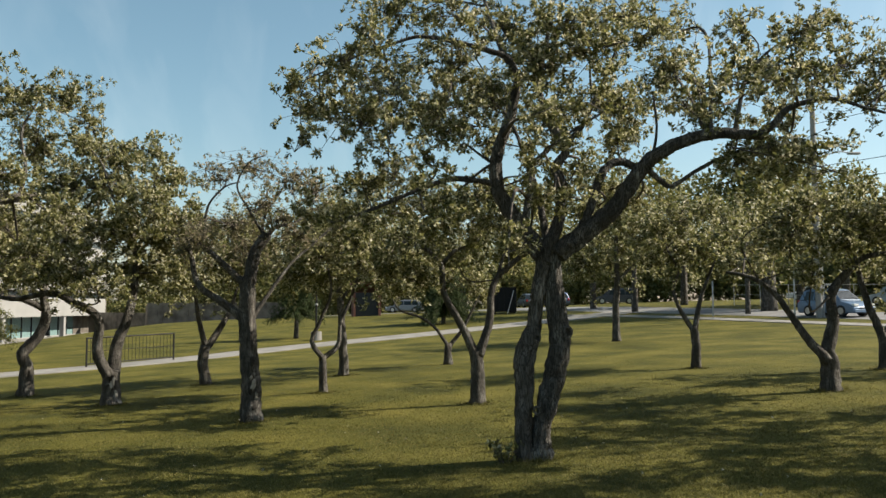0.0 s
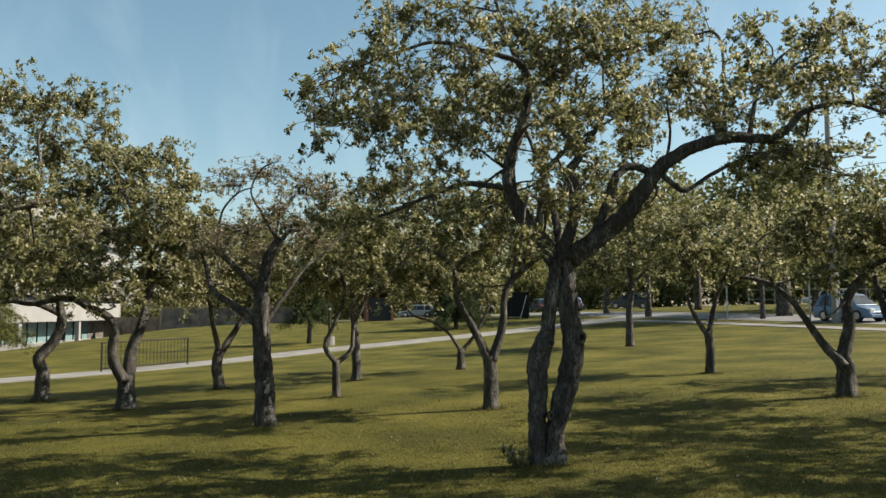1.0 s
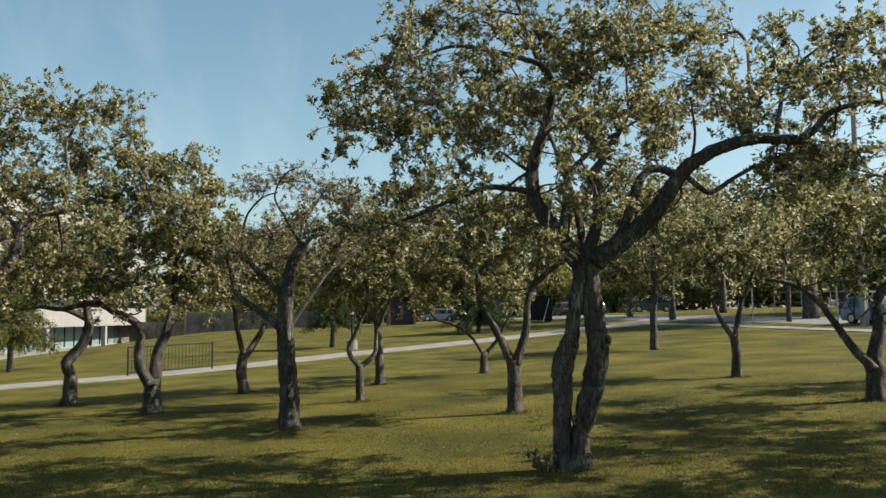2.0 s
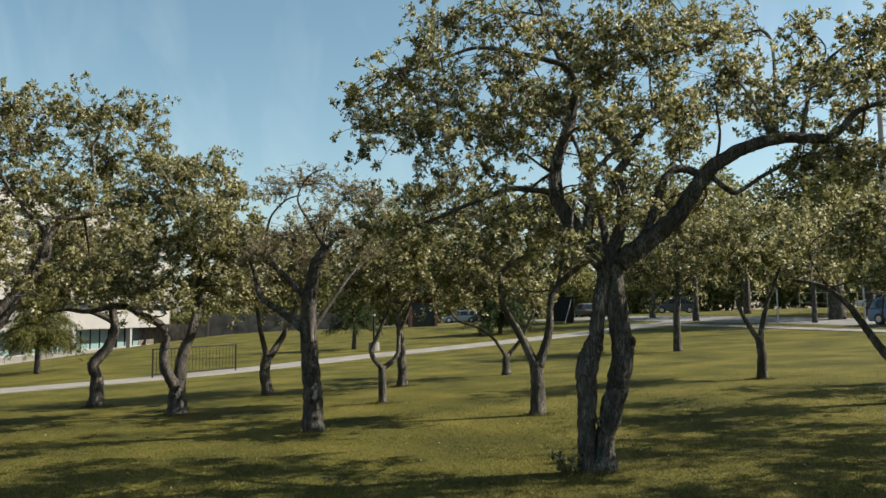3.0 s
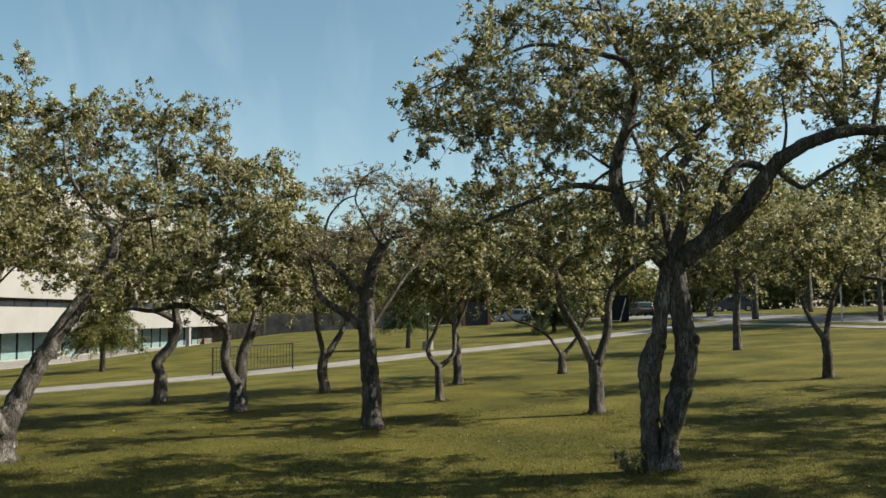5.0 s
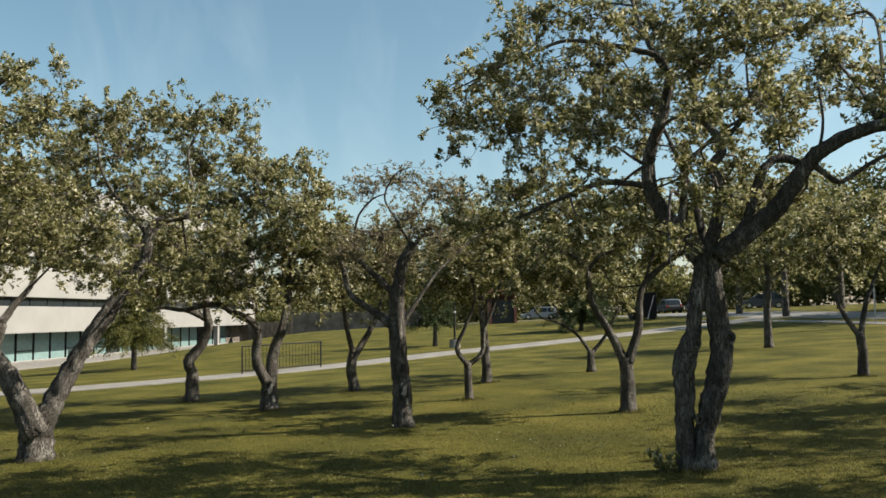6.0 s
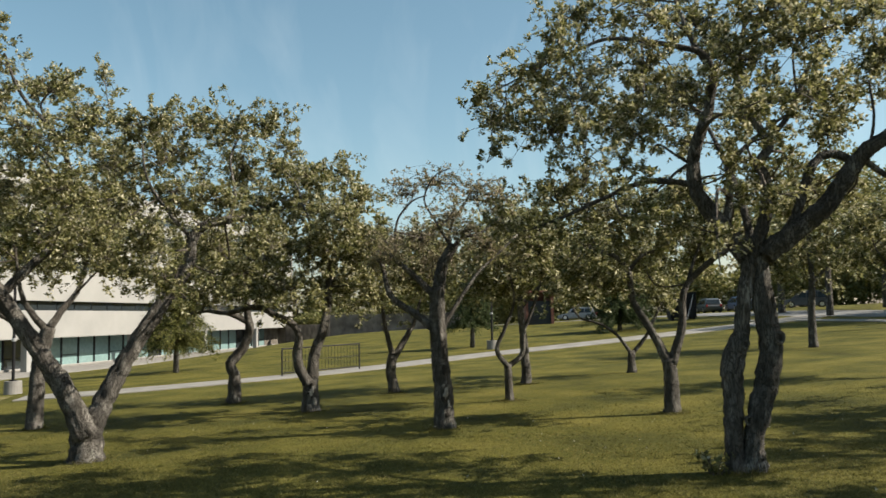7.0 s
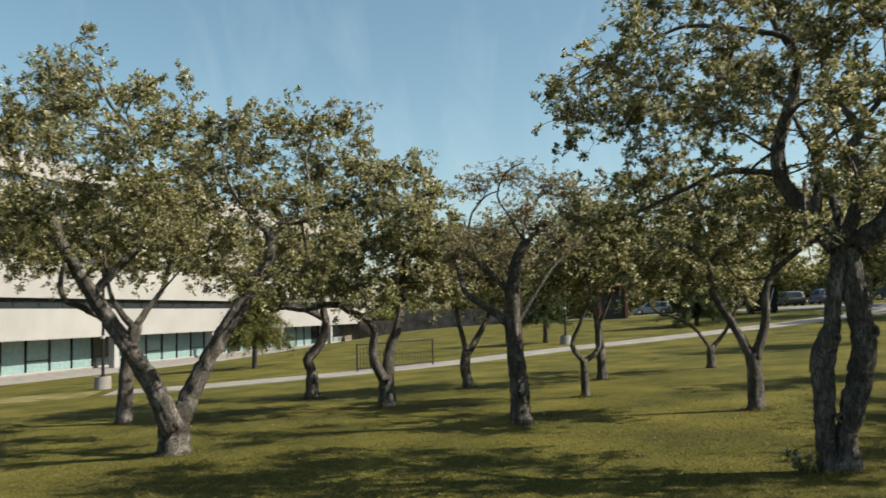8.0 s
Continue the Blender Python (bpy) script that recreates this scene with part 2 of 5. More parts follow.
def tube(line, radii, seg, rng, rough=0.0):
    """Vertices and faces of a tapering, uneven tube."""
    n = len(line)
    tan = np.gradient(line, axis=0)
    tan /= np.linalg.norm(tan, axis=1)[:, None] + 1e-9
    ref = np.array([0.3, 1, 0.2]) if abs(tan[0][1]) < 0.8 else np.array([1, 0.2, 0.1])
    verts, faces = [], []
    ang = np.arange(seg) / seg * 2 * math.pi
    ridge = rng.uniform(-1, 1, (n // 5 + 3, seg))
    lump = rng.uniform(-1, 1, (n, seg))
    for i in range(n):
        u = np.cross(tan[i], ref)
        u /= np.linalg.norm(u)
        v = np.cross(tan[i], u)
        k, q = i // 5, (i % 5) / 5
        r = radii[i] * (1 + rough * (0.85 * (ridge[k] * (1 - q) + ridge[k + 1] * q) + 0.3 * lump[i]))
        verts.extend(line[i] + np.outer(np.cos(ang) * r, u) + np.outer(np.sin(ang) * r, v))
    for i in range(n - 1):
        for j in range(seg):
            k = (j + 1) % seg
            faces.append((i * seg + j, i * seg + k, i * seg + seg + k, i * seg + seg + j))
    faces.append(tuple(range(seg))[::-1])
    faces.append(tuple((n - 1) * seg + j for j in range(seg)))
    return [tuple(v) for v in verts], faces


# ---- ground ----
def soft(v, reach):
    return reach * np.tanh(v / reach)


def step01(v):
    v = np.clip(v, 0, 1)
    return v * v * (3 - 2 * v)


def ground_z(x, y):
    """The lawn falls to the left, where the building stands, and climbs to the road behind."""
    r = np.clip((y - 38) / 44, 0, 1)
    return (0.04 * soft(x - 0.9, 45) - 0.004 * soft(y - 8, 60) + 0.675 * (step01(r) + r) * step01((x + 45) / 18)
            - 0.75 * step01((-24 - x) / 22))


def graded(lo, mid0, mid1, hi, fine):
    near = np.arange(mid0, mid1 + fine, fine)
    out_hi = mid1 + fine + np.cumsum(fine * 1.25 ** np.arange(1, 60))
    out_lo = mid0 - np.cumsum(fine * 1.25 ** np.arange(1, 60))
    return np.concatenate([out_lo[out_lo > lo][::-1], near, out_hi[out_hi < hi]])


gx, gy = graded(-2500, -58, 48, 2500, 0.7), graded(-2500, -6, 112, 2500, 0.7)
GX, GY = np.meshgrid(gx, gy)
GZ = ground_z(GX, GY)
nx, ny = len(gx), len(gy)
ground = raw("ground", np.stack([GX.ravel(), GY.ravel(), GZ.ravel()], 1).tolist(),
             [(j * nx + i, j * nx + i + 1, j * nx + nx + i + 1, j * nx + nx + i) for j in range(ny - 1) for i in range(nx - 1)], LAWN, smooth=True)
tagged(ground, "mown olive-green lawn sloping gently with dry patches", "lawn", kind="structure")


def strip(name, pts, width, lift, mat, depth=0.12, label="", category=""):
    """A slab that follows the ground along a line, with real edges."""
    line, _ = smooth_line([(x, y, 0) for x, y in pts], 0.7)
    tan = np.gradient(line, axis=0)
    side = np.stack([tan[:, 1], -tan[:, 0]], 1)
    side /= np.linalg.norm(side, axis=1)[:, None]
    verts, faces = [], []
    for p, s in zip(line, side):
        for k, low in ((-1, 1), (-1, 0), (-0.33, 0), (0.33, 0), (1, 0), (1, 1)):
            x, y = p[0] + s[0] * k * width / 2, p[1] + s[1] * k * width / 2
            verts.append((x, y, float(ground_z(x, y)) + (lift if not low else -depth)))
    for i in range(len(line) - 1):
        for j in range(5):
            faces.append((i * 6 + j, i * 6 + j + 1, i * 6 + 7 + j, i * 6 + 6 + j))
    ob = raw(name, verts, faces, mat)
    return tagged(ob, label, category, kind="structure")


strip("pavement", [(-20.5, 24.5), (-17.5, 26.4), (-12.3, 32.4), (-7.9, 40.6), (-0.2, 48.4), (8.6, 57.2), (11.5, 60.3), (14.5, 64.5)], 2.7, 0.03, CONCRETE,
      label="pale concrete footpath curving across the lawn", category="path")
DRY_GRASS = material("dry_grass", [(0.075, 0.068, 0.02), (0.14, 0.122, 0.05), (0.23, 0.2, 0.11)], 0.95, 1.4, 9, 1.0, 30, spec=0.1, grain=0.5)
strip("worn_track", [(-52, 9), (-38, 15.6), (-30, 19.4), (-24.5, 22.3), (-21, 24.3)], 3.4, 0.012, DRY_GRASS,
      label="pale dry worn grass where the footpath runs out", category="track")
strip("pavement_roadside", [(8.6, 62.5), (11.9, 59.2), (15.6, 53.8), (19.3, 44.9), (21.1, 38.8), (24, 27), (28, 10)], 1.6, 0.035, CONCRETE,
      label="narrow pale concrete pavement beside the road", category="pavement")
strip("road", [(-60, 90), (-25, 95), (-6, 90), (9, 77), (17, 64.5), (22.6, 54.5), (27.6, 43), (33.5, 25), (39.5, 0)], 6.6, 0.02, ASPHALT,
      label="grey asphalt road behind the lawn", category="road")


# ---- trees ----
def sapling(label, base, leaf, dens, seed):
    x, y = base
    root = empty("crabapple_tree", pose(x, y, float(ground_z(x, y))))
    tagged(root, label, "tree", "crabapple trees on the lawn")
    return dict(root=root, leaf=leaf, dens=dens, rng=np.random.RandomState(seed), bone=[], puffs=[], far=math.hypot(x, y))


def limb(tree, pts, r0, r1, puffs, radii=None):
    rng = tree["rng"]
    line, s = smooth_line(pts, max(0.035, 0.0045 * tree["far"]))
    rad = 0.88 * (r0 + (r1 - r0) * s ** 0.8)
    if radii:
        chord = np.cumsum([0] + [math.dist(a, b) for a, b in zip(pts, pts[1:])])
        rad = np.interp(s, chord / chord[-1], radii)
    foot = pts[0][2] < 0.1
    if foot:
        rad = rad * (1 + 0.17 * np.exp(-np.maximum(line[:, 2], 0) / 0.13))
    wob = rng.uniform(-1, 1, line.shape) * rad[:, None] * 0.09
    v, f = tube(line + wob, rad, (36 if tree["far"] < 14 else 16) if r0 > 0.07 else 8, rng, 0.17 if r0 > 0.1 else 0.12)
    raw("trunk" if foot else "limb", v, f, BARK, tree["root"], smooth=True)
    tree["bone"].append((line[len(line) // 3:] if len(line) > 6 else line, rad[len(line) // 3:] if len(line) > 6 else rad))
    tree["puffs"] += [(*p, len(tree["bone"]) - 1) for p in puffs]
    return tree


def leaves(points, ways, size, rng, narrow=1.0):
    """Folded leaves: base, side, tip, side."""
    n = len(points)
    a = ways / (np.linalg.norm(ways, axis=1)[:, None] + 1e-9)
    ref = rng.normal(size=(n, 3))
    ref[:, 2] += 0.3
    s = np.cross(a, ref)
    s /= np.linalg.norm(s, axis=1)[:, None] + 1e-9
    up = np.cross(s, a)
    length = size * rng.uniform(0.7, 1.45, n)[:, None]
    wide = length * rng.uniform(0.19, 0.3, n)[:, None] * narrow
    mid = points + a * length * 0.45
    return np.stack([points, mid + s * wide + up * wide * 0.35, points + a * length - up * length * 0.12, mid - s * wide + up * wide * 0.35], 1)


def grow(tree, leaf_mat=None):
    """Fill the tree's puffs with twigs that run out from its limbs and carry rosettes of leaves."""
    rng, leaf = tree["rng"], tree["leaf"]
    quads, tv, tf = [], [], []

    def wood(line, radii, seg):
        v, f = tube(line, radii, seg, rng, 0.1)
        tf.extend(tuple(i + len(tv) for i in g) for g in f)
        tv.extend(v)

    for x, y, z, rh, rv, bone in tree["puffs"]:
        centre = np.array([x, y, z])
        line, rad = tree["bone"][bone]
        k = int(np.argmin(np.linalg.norm(line - centre, axis=1)))
        a = line[k]
        gap = np.linalg.norm(centre - a)
        bend = (a + centre) / 2 + rng.normal(size=3) * gap * 0.13
        branch, s = smooth_line([a, bend, centre, centre + (centre - bend) * 0.4 + rng.normal(size=3) * rh * 0.2], 0.09)
        r0 = min(rad[k] * 0.6, 0.009 + 0.008 * gap)
        wood(branch, r0 + (0.005 - r0) * s, 5)
        rd = 0.5 * (rh + rv) * 1.15
        total = tree["dens"] * 3.6 * math.pi * rh * rv / (0.26 * leaf * leaf)
        bare = leaf_mat is LEAF_SPARSE
        twigs = max(6, int(total / (26 if bare else 76)))
        start = branch[len(branch) // 2:]
        for _ in range(twigs):
            near = start[rng.randint(len(start))]
            d = rng.normal(size=3)
            d /= np.linalg.norm(d)
            spray = rng.rand() < 0.3
            tip = centre + d * (rh, rd, rv) * (rng.uniform(1.25, 1.75) if spray else rng.uniform(0.4, 1.15))
            L = np.linalg.norm(tip - near)
            sag = np.array([0, 0, rng.uniform(-0.05, 0.16) * L])
            curl, cs = smooth_line([near, near + (tip - near) * 0.5 + rng.normal(size=3) * 0.1 * L + sag, tip], max(0.05, L / 7))
            wood(curl, (0.0055 - 0.0032 * cs) * (0.6 + leaf * 6), 3)
            for _ in range(2 if bare else 7 if spray else 5):
                t = rng.uniform(0.25, 1.0) ** (0.5 if spray else 0.8)
                p = curl[min(len(curl) - 1, int(t * len(curl)))] + rng.normal(size=3) * leaf * 0.7
                m = rng.randint(7, 12) if spray else rng.randint(11, 20)
                axis = (p - near) / (L + 1e-6) * 0.6 + rng.normal(size=3) * 0.4 + (0, 0, 0.25)
                ways = axis + rng.normal(size=(m, 3)) * 0.85
                quads.append(leaves(p + rng.normal(size=(m, 3)) * leaf * 0.34, ways, leaf, rng))
    quads = np.concatenate(quads)
    quads_object("crown", quads, leaf_mat or LEAF, tree["root"])
    raw("twig_web", tv, tf, BARK_THIN, tree["root"])
    return tree["root"]


planted = sapling("old crabapple tree with two twisted grey stems and wide leafy crown", (0.94, 8.82), 0.041, 0.74, 3)
limb(planted, [(-0.06, 0.01, -0.05), (-0.08, 0.01, 0.23), (-0.07, 0.01, 0.53), (-0.06, 0.01, 0.83), (-0.05, 0.01, 1.11), (0.00, 0.00, 1.29), (0.05, 0.00, 1.45), (0.09, -0.01, 1.76), (0.15, -0.01, 2.07), (0.19, -0.02, 2.27)], 0.1, 0.09,
     [], (0.108, 0.09, 0.096, 0.102, 0.12, 0.098, 0.074, 0.073, 0.077, 0.088))
limb(planted, [(0.10, 0.03, -0.05), (0.11, 0.03, 0.23), (0.13, 0.03, 0.38), (0.17, 0.03, 0.53), (0.21, 0.02, 0.68), (0.25, 0.02, 0.83), (0.29, 0.01, 0.99), (0.32, 0.01, 1.14), (0.33, 0.01, 1.35), (0.30, 0.01, 1.60), (0.28, 0.01, 1.82), (0.27, 0.01, 2.03), (0.25, 0.02, 2.26)], 0.12, 0.08,
     [], (0.125, 0.1, 0.094, 0.103, 0.11, 0.113, 0.115, 0.112, 0.11, 0.107, 0.1, 0.084, 0.072))
limb(planted, [(0.16, -0.02, 2.19), (-0.04, -0.01, 2.47), (-0.22, -0.00, 2.72), (-0.34, -0.00, 2.97), (-0.34, -0.01, 3.29), (-0.28, -0.04, 3.50), (-0.18, -0.06, 3.78), (-0.10, -0.08, 4.16)], 0.120, 0.050,
     [(-0.37, 1.47, 4.38, 0.51, 0.43), (-0.10, -1.91, 3.33, 0.25, 0.17), (0.03, -0.08, 3.38, 0.18, 0.15), (-0.45, 0.23, 3.51, 0.29, 0.20), (-0.08, -0.38, 3.03, 0.21, 0.21)])
limb(planted, [(-0.09, 0.01, 4.18), (-0.20, -0.02, 4.40), (-0.46, -0.03, 4.50), (-0.83, -0.03, 4.60), (-1.21, -0.03, 4.65), (-1.52, -0.04, 4.56), (-1.84, -0.04, 4.45), (-2.15, -0.05, 4.30), (-2.46, -0.05, 4.16)], 0.045, 0.008,
     [(-2.80, 1.13, 4.45, 0.31, 0.17), (-2.21, -0.51, 4.07, 0.27, 0.15), (-2.53, 1.27, 4.18, 0.47, 0.32), (-2.48, -0.23, 3.50, 0.22, 0.13), (-1.87, -0.95, 4.09, 0.39, 0.19), (-1.82, -0.20, 3.75, 0.44, 0.37), (-1.49, 0.43, 4.17, 0.37, 0.37), (-1.47, -1.17, 3.34, 0.26, 0.16), (-1.67, -0.66, 4.47, 0.30, 0.21), (-0.84, -0.35, 4.18, 0.43, 0.37), (-0.97, -0.99, 3.53, 0.33, 0.26)])
limb(planted, [(-0.09, 0.01, 4.18), (-0.26, 0.10, 4.53), (-0.38, 0.18, 4.89), (-0.50, 0.26, 5.32), (-0.63, 0.34, 5.62)], 0.045, 0.012,
     [(-1.34, 0.01, 4.90, 0.56, 0.23), (-0.74, -0.78, 4.60, 0.48, 0.20), (-0.15, 0.62, 4.91, 0.53, 0.39), (-0.26, 0.74, 5.69, 0.85, 0.35)])
limb(planted, [(0.18, -0.02, 2.24), (0.31, -0.02, 2.53), (0.36, -0.01, 2.78), (0.36, 0.01, 3.04), (0.30, 0.03, 3.18), (0.42, 0.03, 3.36), (0.35, 0.05, 3.55), (0.23, 0.08, 3.78), (0.15, 0.10, 4.14), (0.26, 0.11, 4.73)], 0.085, 0.025,
     [(0.08, -0.62, 4.12, 0.45, 0.39), (0.29, -0.85, 4.52, 0.43, 0.26), (0.33, -1.08, 2.70, 0.20, 0.14), (0.51, -0.41, 3.15, 0.19, 0.18), (0.62, 1.22, 3.16, 0.30, 0.25), (0.27, -1.18, 3.23, 0.18, 0.15), (-0.01, -0.90, 2.72, 0.18, 0.16)])
limb(planted, [(0.36, -0.04, 3.39), (0.61, 0.05, 3.65), (0.83, 0.14, 4.09), (1.05, 0.23, 4.57), (1.21, 0.32, 5.00)], 0.040, 0.012,
     [(0.61, -0.99, 4.18, 0.41, 0.41), (1.45, 1.61, 5.47, 0.54, 0.33), (1.28, -0.34, 4.57, 0.34, 0.28), (0.41, -1.33, 3.53, 0.39, 0.27), (0.93, 0.80, 5.74, 0.82, 0.27), (1.06, 0.01, 3.86, 0.31, 0.24)])
limb(planted, [(0.30, -0.03, 2.21), (0.63, -0.09, 2.46), (0.93, -0.14, 2.73), (1.17, -0.18, 3.07), (1.32, -0.22, 3.24), (1.59, -0.27, 3.39), (1.93, -0.32, 3.48), (2.45, -0.40, 3.45)], 0.125, 0.055,
     [(1.94, -0.18, 3.65, 0.30, 0.17), (2.20, -0.26, 3.17, 0.34, 0.19), (2.14, 1.48, 4.30, 0.37, 0.25), (2.02, 1.60, 4.86, 0.35, 0.27), (1.99, 1.18, 5.09, 0.21, 0.27)])
limb(planted, [(2.47, -0.26, 3.48), (2.59, -0.35, 3.58), (2.74, -0.44, 3.74), (3.10, -0.55, 3.80), (3.40, -0.65, 3.68), (3.57, -0.74, 3.60)], 0.050, 0.015,
     [(3.06, 0.74, 3.97, 0.35, 0.27), (2.40, -1.67, 3.80, 0.34, 0.28), (3.55, -0.06, 4.28, 0.41, 0.26), (3.86, 0.16, 4.01, 0.38, 0.24), (4.10, 0.19, 4.29, 0.30, 0.27), (3.38, 0.20, 4.88, 0.32, 0.25)])
limb(planted, [(2.21, -0.24, 3.50), (2.28, -0.20, 3.80), (2.36, -0.16, 4.06), (2.55, -0.14, 4.35), (2.84, -0.12, 4.58)], 0.035, 0.012,
     [(2.06, -0.74, 4.55, 0.19, 0.29), (1.28, -2.08, 3.43, 0.24, 0.24), (1.64, -1.78, 3.61, 0.25, 0.30), (2.76, 0.18, 4.28, 0.36, 0.30), (2.88, -0.05, 4.60, 0.34, 0.26)])
limb(planted, [(0.38, -0.04, 2.28), (0.62, -0.00, 2.58), (0.76, 0.05, 2.95), (0.87, 0.10, 3.18), (1.05, 0.14, 3.27), (1.27, 0.18, 3.18)], 0.060, 0.050,
     [(0.86, 0.75, 2.80, 0.29, 0.19), (1.27, 1.54, 3.16, 0.25, 0.20), (1.02, 0.18, 3.51, 0.27, 0.19), (1.57, 1.70, 3.00, 0.30, 0.19)])
limb(planted, [(-0.31, 0.03, 2.99), (-0.59, 0.00, 3.04), (-0.84, -0.03, 3.05), (-1.09, -0.07, 2.97), (-1.33, -0.10, 2.87), (-1.70, -0.12, 2.71), (-2.06, -0.14, 2.58)], 0.045, 0.014,
     [(-1.84, 0.08, 2.99, 0.40, 0.25), (-2.44, 0.70, 2.75, 0.32, 0.20), (-1.49, 0.53, 3.20, 0.44, 0.20), (-1.08, -1.28, 3.00, 0.25, 0.14), (-1.51, 1.16, 2.87, 0.60, 0.23), (-0.86, -1.46, 2.60, 0.36, 0.19), (-1.93, -0.24, 2.52, 0.39, 0.16)])
limb(planted, [(1.30, -0.14, 3.12), (1.50, -0.14, 2.95), (1.61, -0.14, 2.98), (1.86, -0.14, 3.14), (2.23, -0.17, 3.31), (2.59, -0.19, 3.38)], 0.035, 0.016,
     [(2.84, 0.11, 3.36, 0.49, 0.35), (2.34, -1.62, 2.93, 0.32, 0.26)])
limb(planted, [(1.34, -0.14, 3.24), (1.37, -0.24, 3.55), (1.32, -0.32, 3.90)], 0.022, 0.012,
     [])
limb(planted, [(-0.05, 0.00, 2.51), (0.02, 0.12, 2.90), (0.06, 0.24, 3.27), (0.07, 0.36, 3.55)], 0.055, 0.035,
     [(-0.36, -1.76, 2.24, 0.20, 0.12), (-0.29, 1.55, 2.73, 0.32, 0.23), (-0.55, 0.94, 3.01, 0.27, 0.17)])
limb(planted, [(-0.38, 0.04, 3.23), (-0.53, -0.03, 3.32), (-0.71, -0.11, 3.43), (-0.78, -0.19, 3.32)], 0.020, 0.010,
     [])
limb(planted, [(-0.34, 0.04, 3.26), (-0.52, 0.15, 3.16), (-0.74, 0.26, 2.98), (-0.90, 0.37, 2.90)], 0.022, 0.010,
     [])
limb(planted, [(0.22, 0.05, 2.30), (0.18, 0.45, 2.85), (0.10, 1.05, 3.45), (0.00, 1.70, 4.00), (-0.10, 2.30, 4.40)], 0.060, 0.018,
     [(-1.20, 2.20, 4.30, 0.48, 0.34), (-0.30, 2.60, 4.60, 0.50, 0.34), (0.60, 2.30, 4.20, 0.48, 0.34), (-0.80, 1.50, 3.90, 0.40, 0.30), (0.30, 1.60, 4.90, 0.44, 0.30), (-1.80, 1.50, 4.60, 0.40, 0.30)])
limb(planted, [(0.12, 0.95, 3.35), (0.60, 1.30, 3.80), (1.20, 1.55, 4.20)], 0.040, 0.014,
     [(1.30, 1.80, 4.40, 0.44, 0.30), (1.90, 1.40, 4.60, 0.40, 0.30), (1.60, 2.30, 4.10, 0.42, 0.30)])
twin = grow(planted)
planted = sapling("crabapple tree with a V-forked grey trunk in light leaf", (-8.00, 10.70), 0.05, 0.86, 22)
limb(planted, [(0.01, 0.01, -0.06), (-0.00, -0.00, 0.24), (0.01, 0.01, 0.52)], 0.270, 0.220,
     [])
limb(planted, [(0.15, -0.22, 0.40), (-0.06, -0.38, 1.04), (-0.37, -0.60, 1.67), (-0.64, -0.79, 2.20), (-0.83, -0.93, 2.58), (-1.07, -1.10, 3.12), (-1.17, -1.18, 3.45), (-1.30, -1.27, 3.78), (-1.45, -1.38, 4.09), (-1.64, -1.51, 4.35)], 0.190, 0.050,
     [(-1.38, -1.94, 4.58, 0.45, 0.50), (-1.91, -2.00, 3.82, 0.51, 0.69), (-1.98, -1.97, 5.03, 0.53, 0.53), (-0.63, -2.10, 3.56, 0.53, 0.34), (-1.50, -1.53, 3.11, 0.47, 0.37), (-2.53, -0.32, 5.47, 0.59, 0.49), (-1.36, -0.95, 4.69, 0.56, 0.36)])
limb(planted, [(-0.94, -0.68, 2.46), (-0.67, -0.41, 2.89), (-0.51, -0.23, 3.15), (-0.40, -0.08, 3.69), (-0.37, 0.02, 4.24), (-0.54, -0.04, 4.88), (-0.99, -0.29, 5.51), (-1.23, -0.39, 6.15)], 0.080, 0.020,
     [(-2.31, 0.03, 6.20, 0.64, 0.52), (-0.24, -1.68, 5.98, 0.11, 0.28), (-1.51, -0.44, 5.43, 0.65, 0.46), (-1.23, 0.54, 5.84, 0.48, 0.37), (0.64, -1.42, 5.30, 0.19, 0.22), (0.64, -2.09, 4.37, 0.64, 0.39), (-1.64, -0.04, 4.14, 0.60, 0.49), (0.73, -1.64, 3.76, 0.57, 0.40), (-1.67, -0.35, 3.38, 0.55, 0.35), (0.46, -1.65, 3.24, 0.49, 0.32), (0.02, -0.08, 5.01, 0.66, 0.46)])
limb(planted, [(0.03, 0.02, 0.41), (0.28, 0.20, 1.10), (0.59, 0.42, 1.79), (0.87, 0.63, 2.33), (1.15, 0.83, 2.87), (1.22, 0.88, 3.33), (1.39, 1.00, 3.56), (1.88, 1.35, 3.71)], 0.180, 0.070,
     [(1.73, 0.72, 3.92, 0.58, 0.37), (0.82, 1.09, 4.03, 0.57, 0.47), (1.52, -0.42, 2.63, 0.34, 0.34), (0.81, 2.42, 3.37, 0.53, 0.41), (1.90, 1.16, 2.76, 0.45, 0.26), (2.44, 0.94, 3.27, 0.41, 0.32), (1.26, -0.45, 3.22, 0.52, 0.37)])
limb(planted, [(1.69, 1.21, 3.66), (1.71, 1.34, 4.10), (1.61, 1.38, 4.68), (1.73, 1.58, 5.20)], 0.040, 0.015,
     [(1.60, 1.45, 5.28, 0.53, 0.38), (1.91, 2.13, 5.40, 0.45, 0.29), (2.14, 2.54, 5.05, 0.25, 0.51), (1.15, 2.73, 4.75, 0.59, 0.49)])
limb(planted, [(1.24, 0.89, 3.28), (1.02, 0.57, 3.67), (0.81, 0.25, 4.19), (0.81, 0.09, 4.70)], 0.045, 0.015,
     [(-0.82, 1.87, 4.97, 0.74, 0.51), (1.00, -0.03, 5.01, 0.53, 0.34), (0.49, 1.46, 4.89, 0.67, 0.47), (0.66, 1.92, 5.47, 0.53, 0.34), (0.00, 0.67, 4.03, 0.69, 0.48), (0.05, -0.17, 3.21, 0.61, 0.39), (0.05, 0.26, 5.81, 0.07, 0.33)])
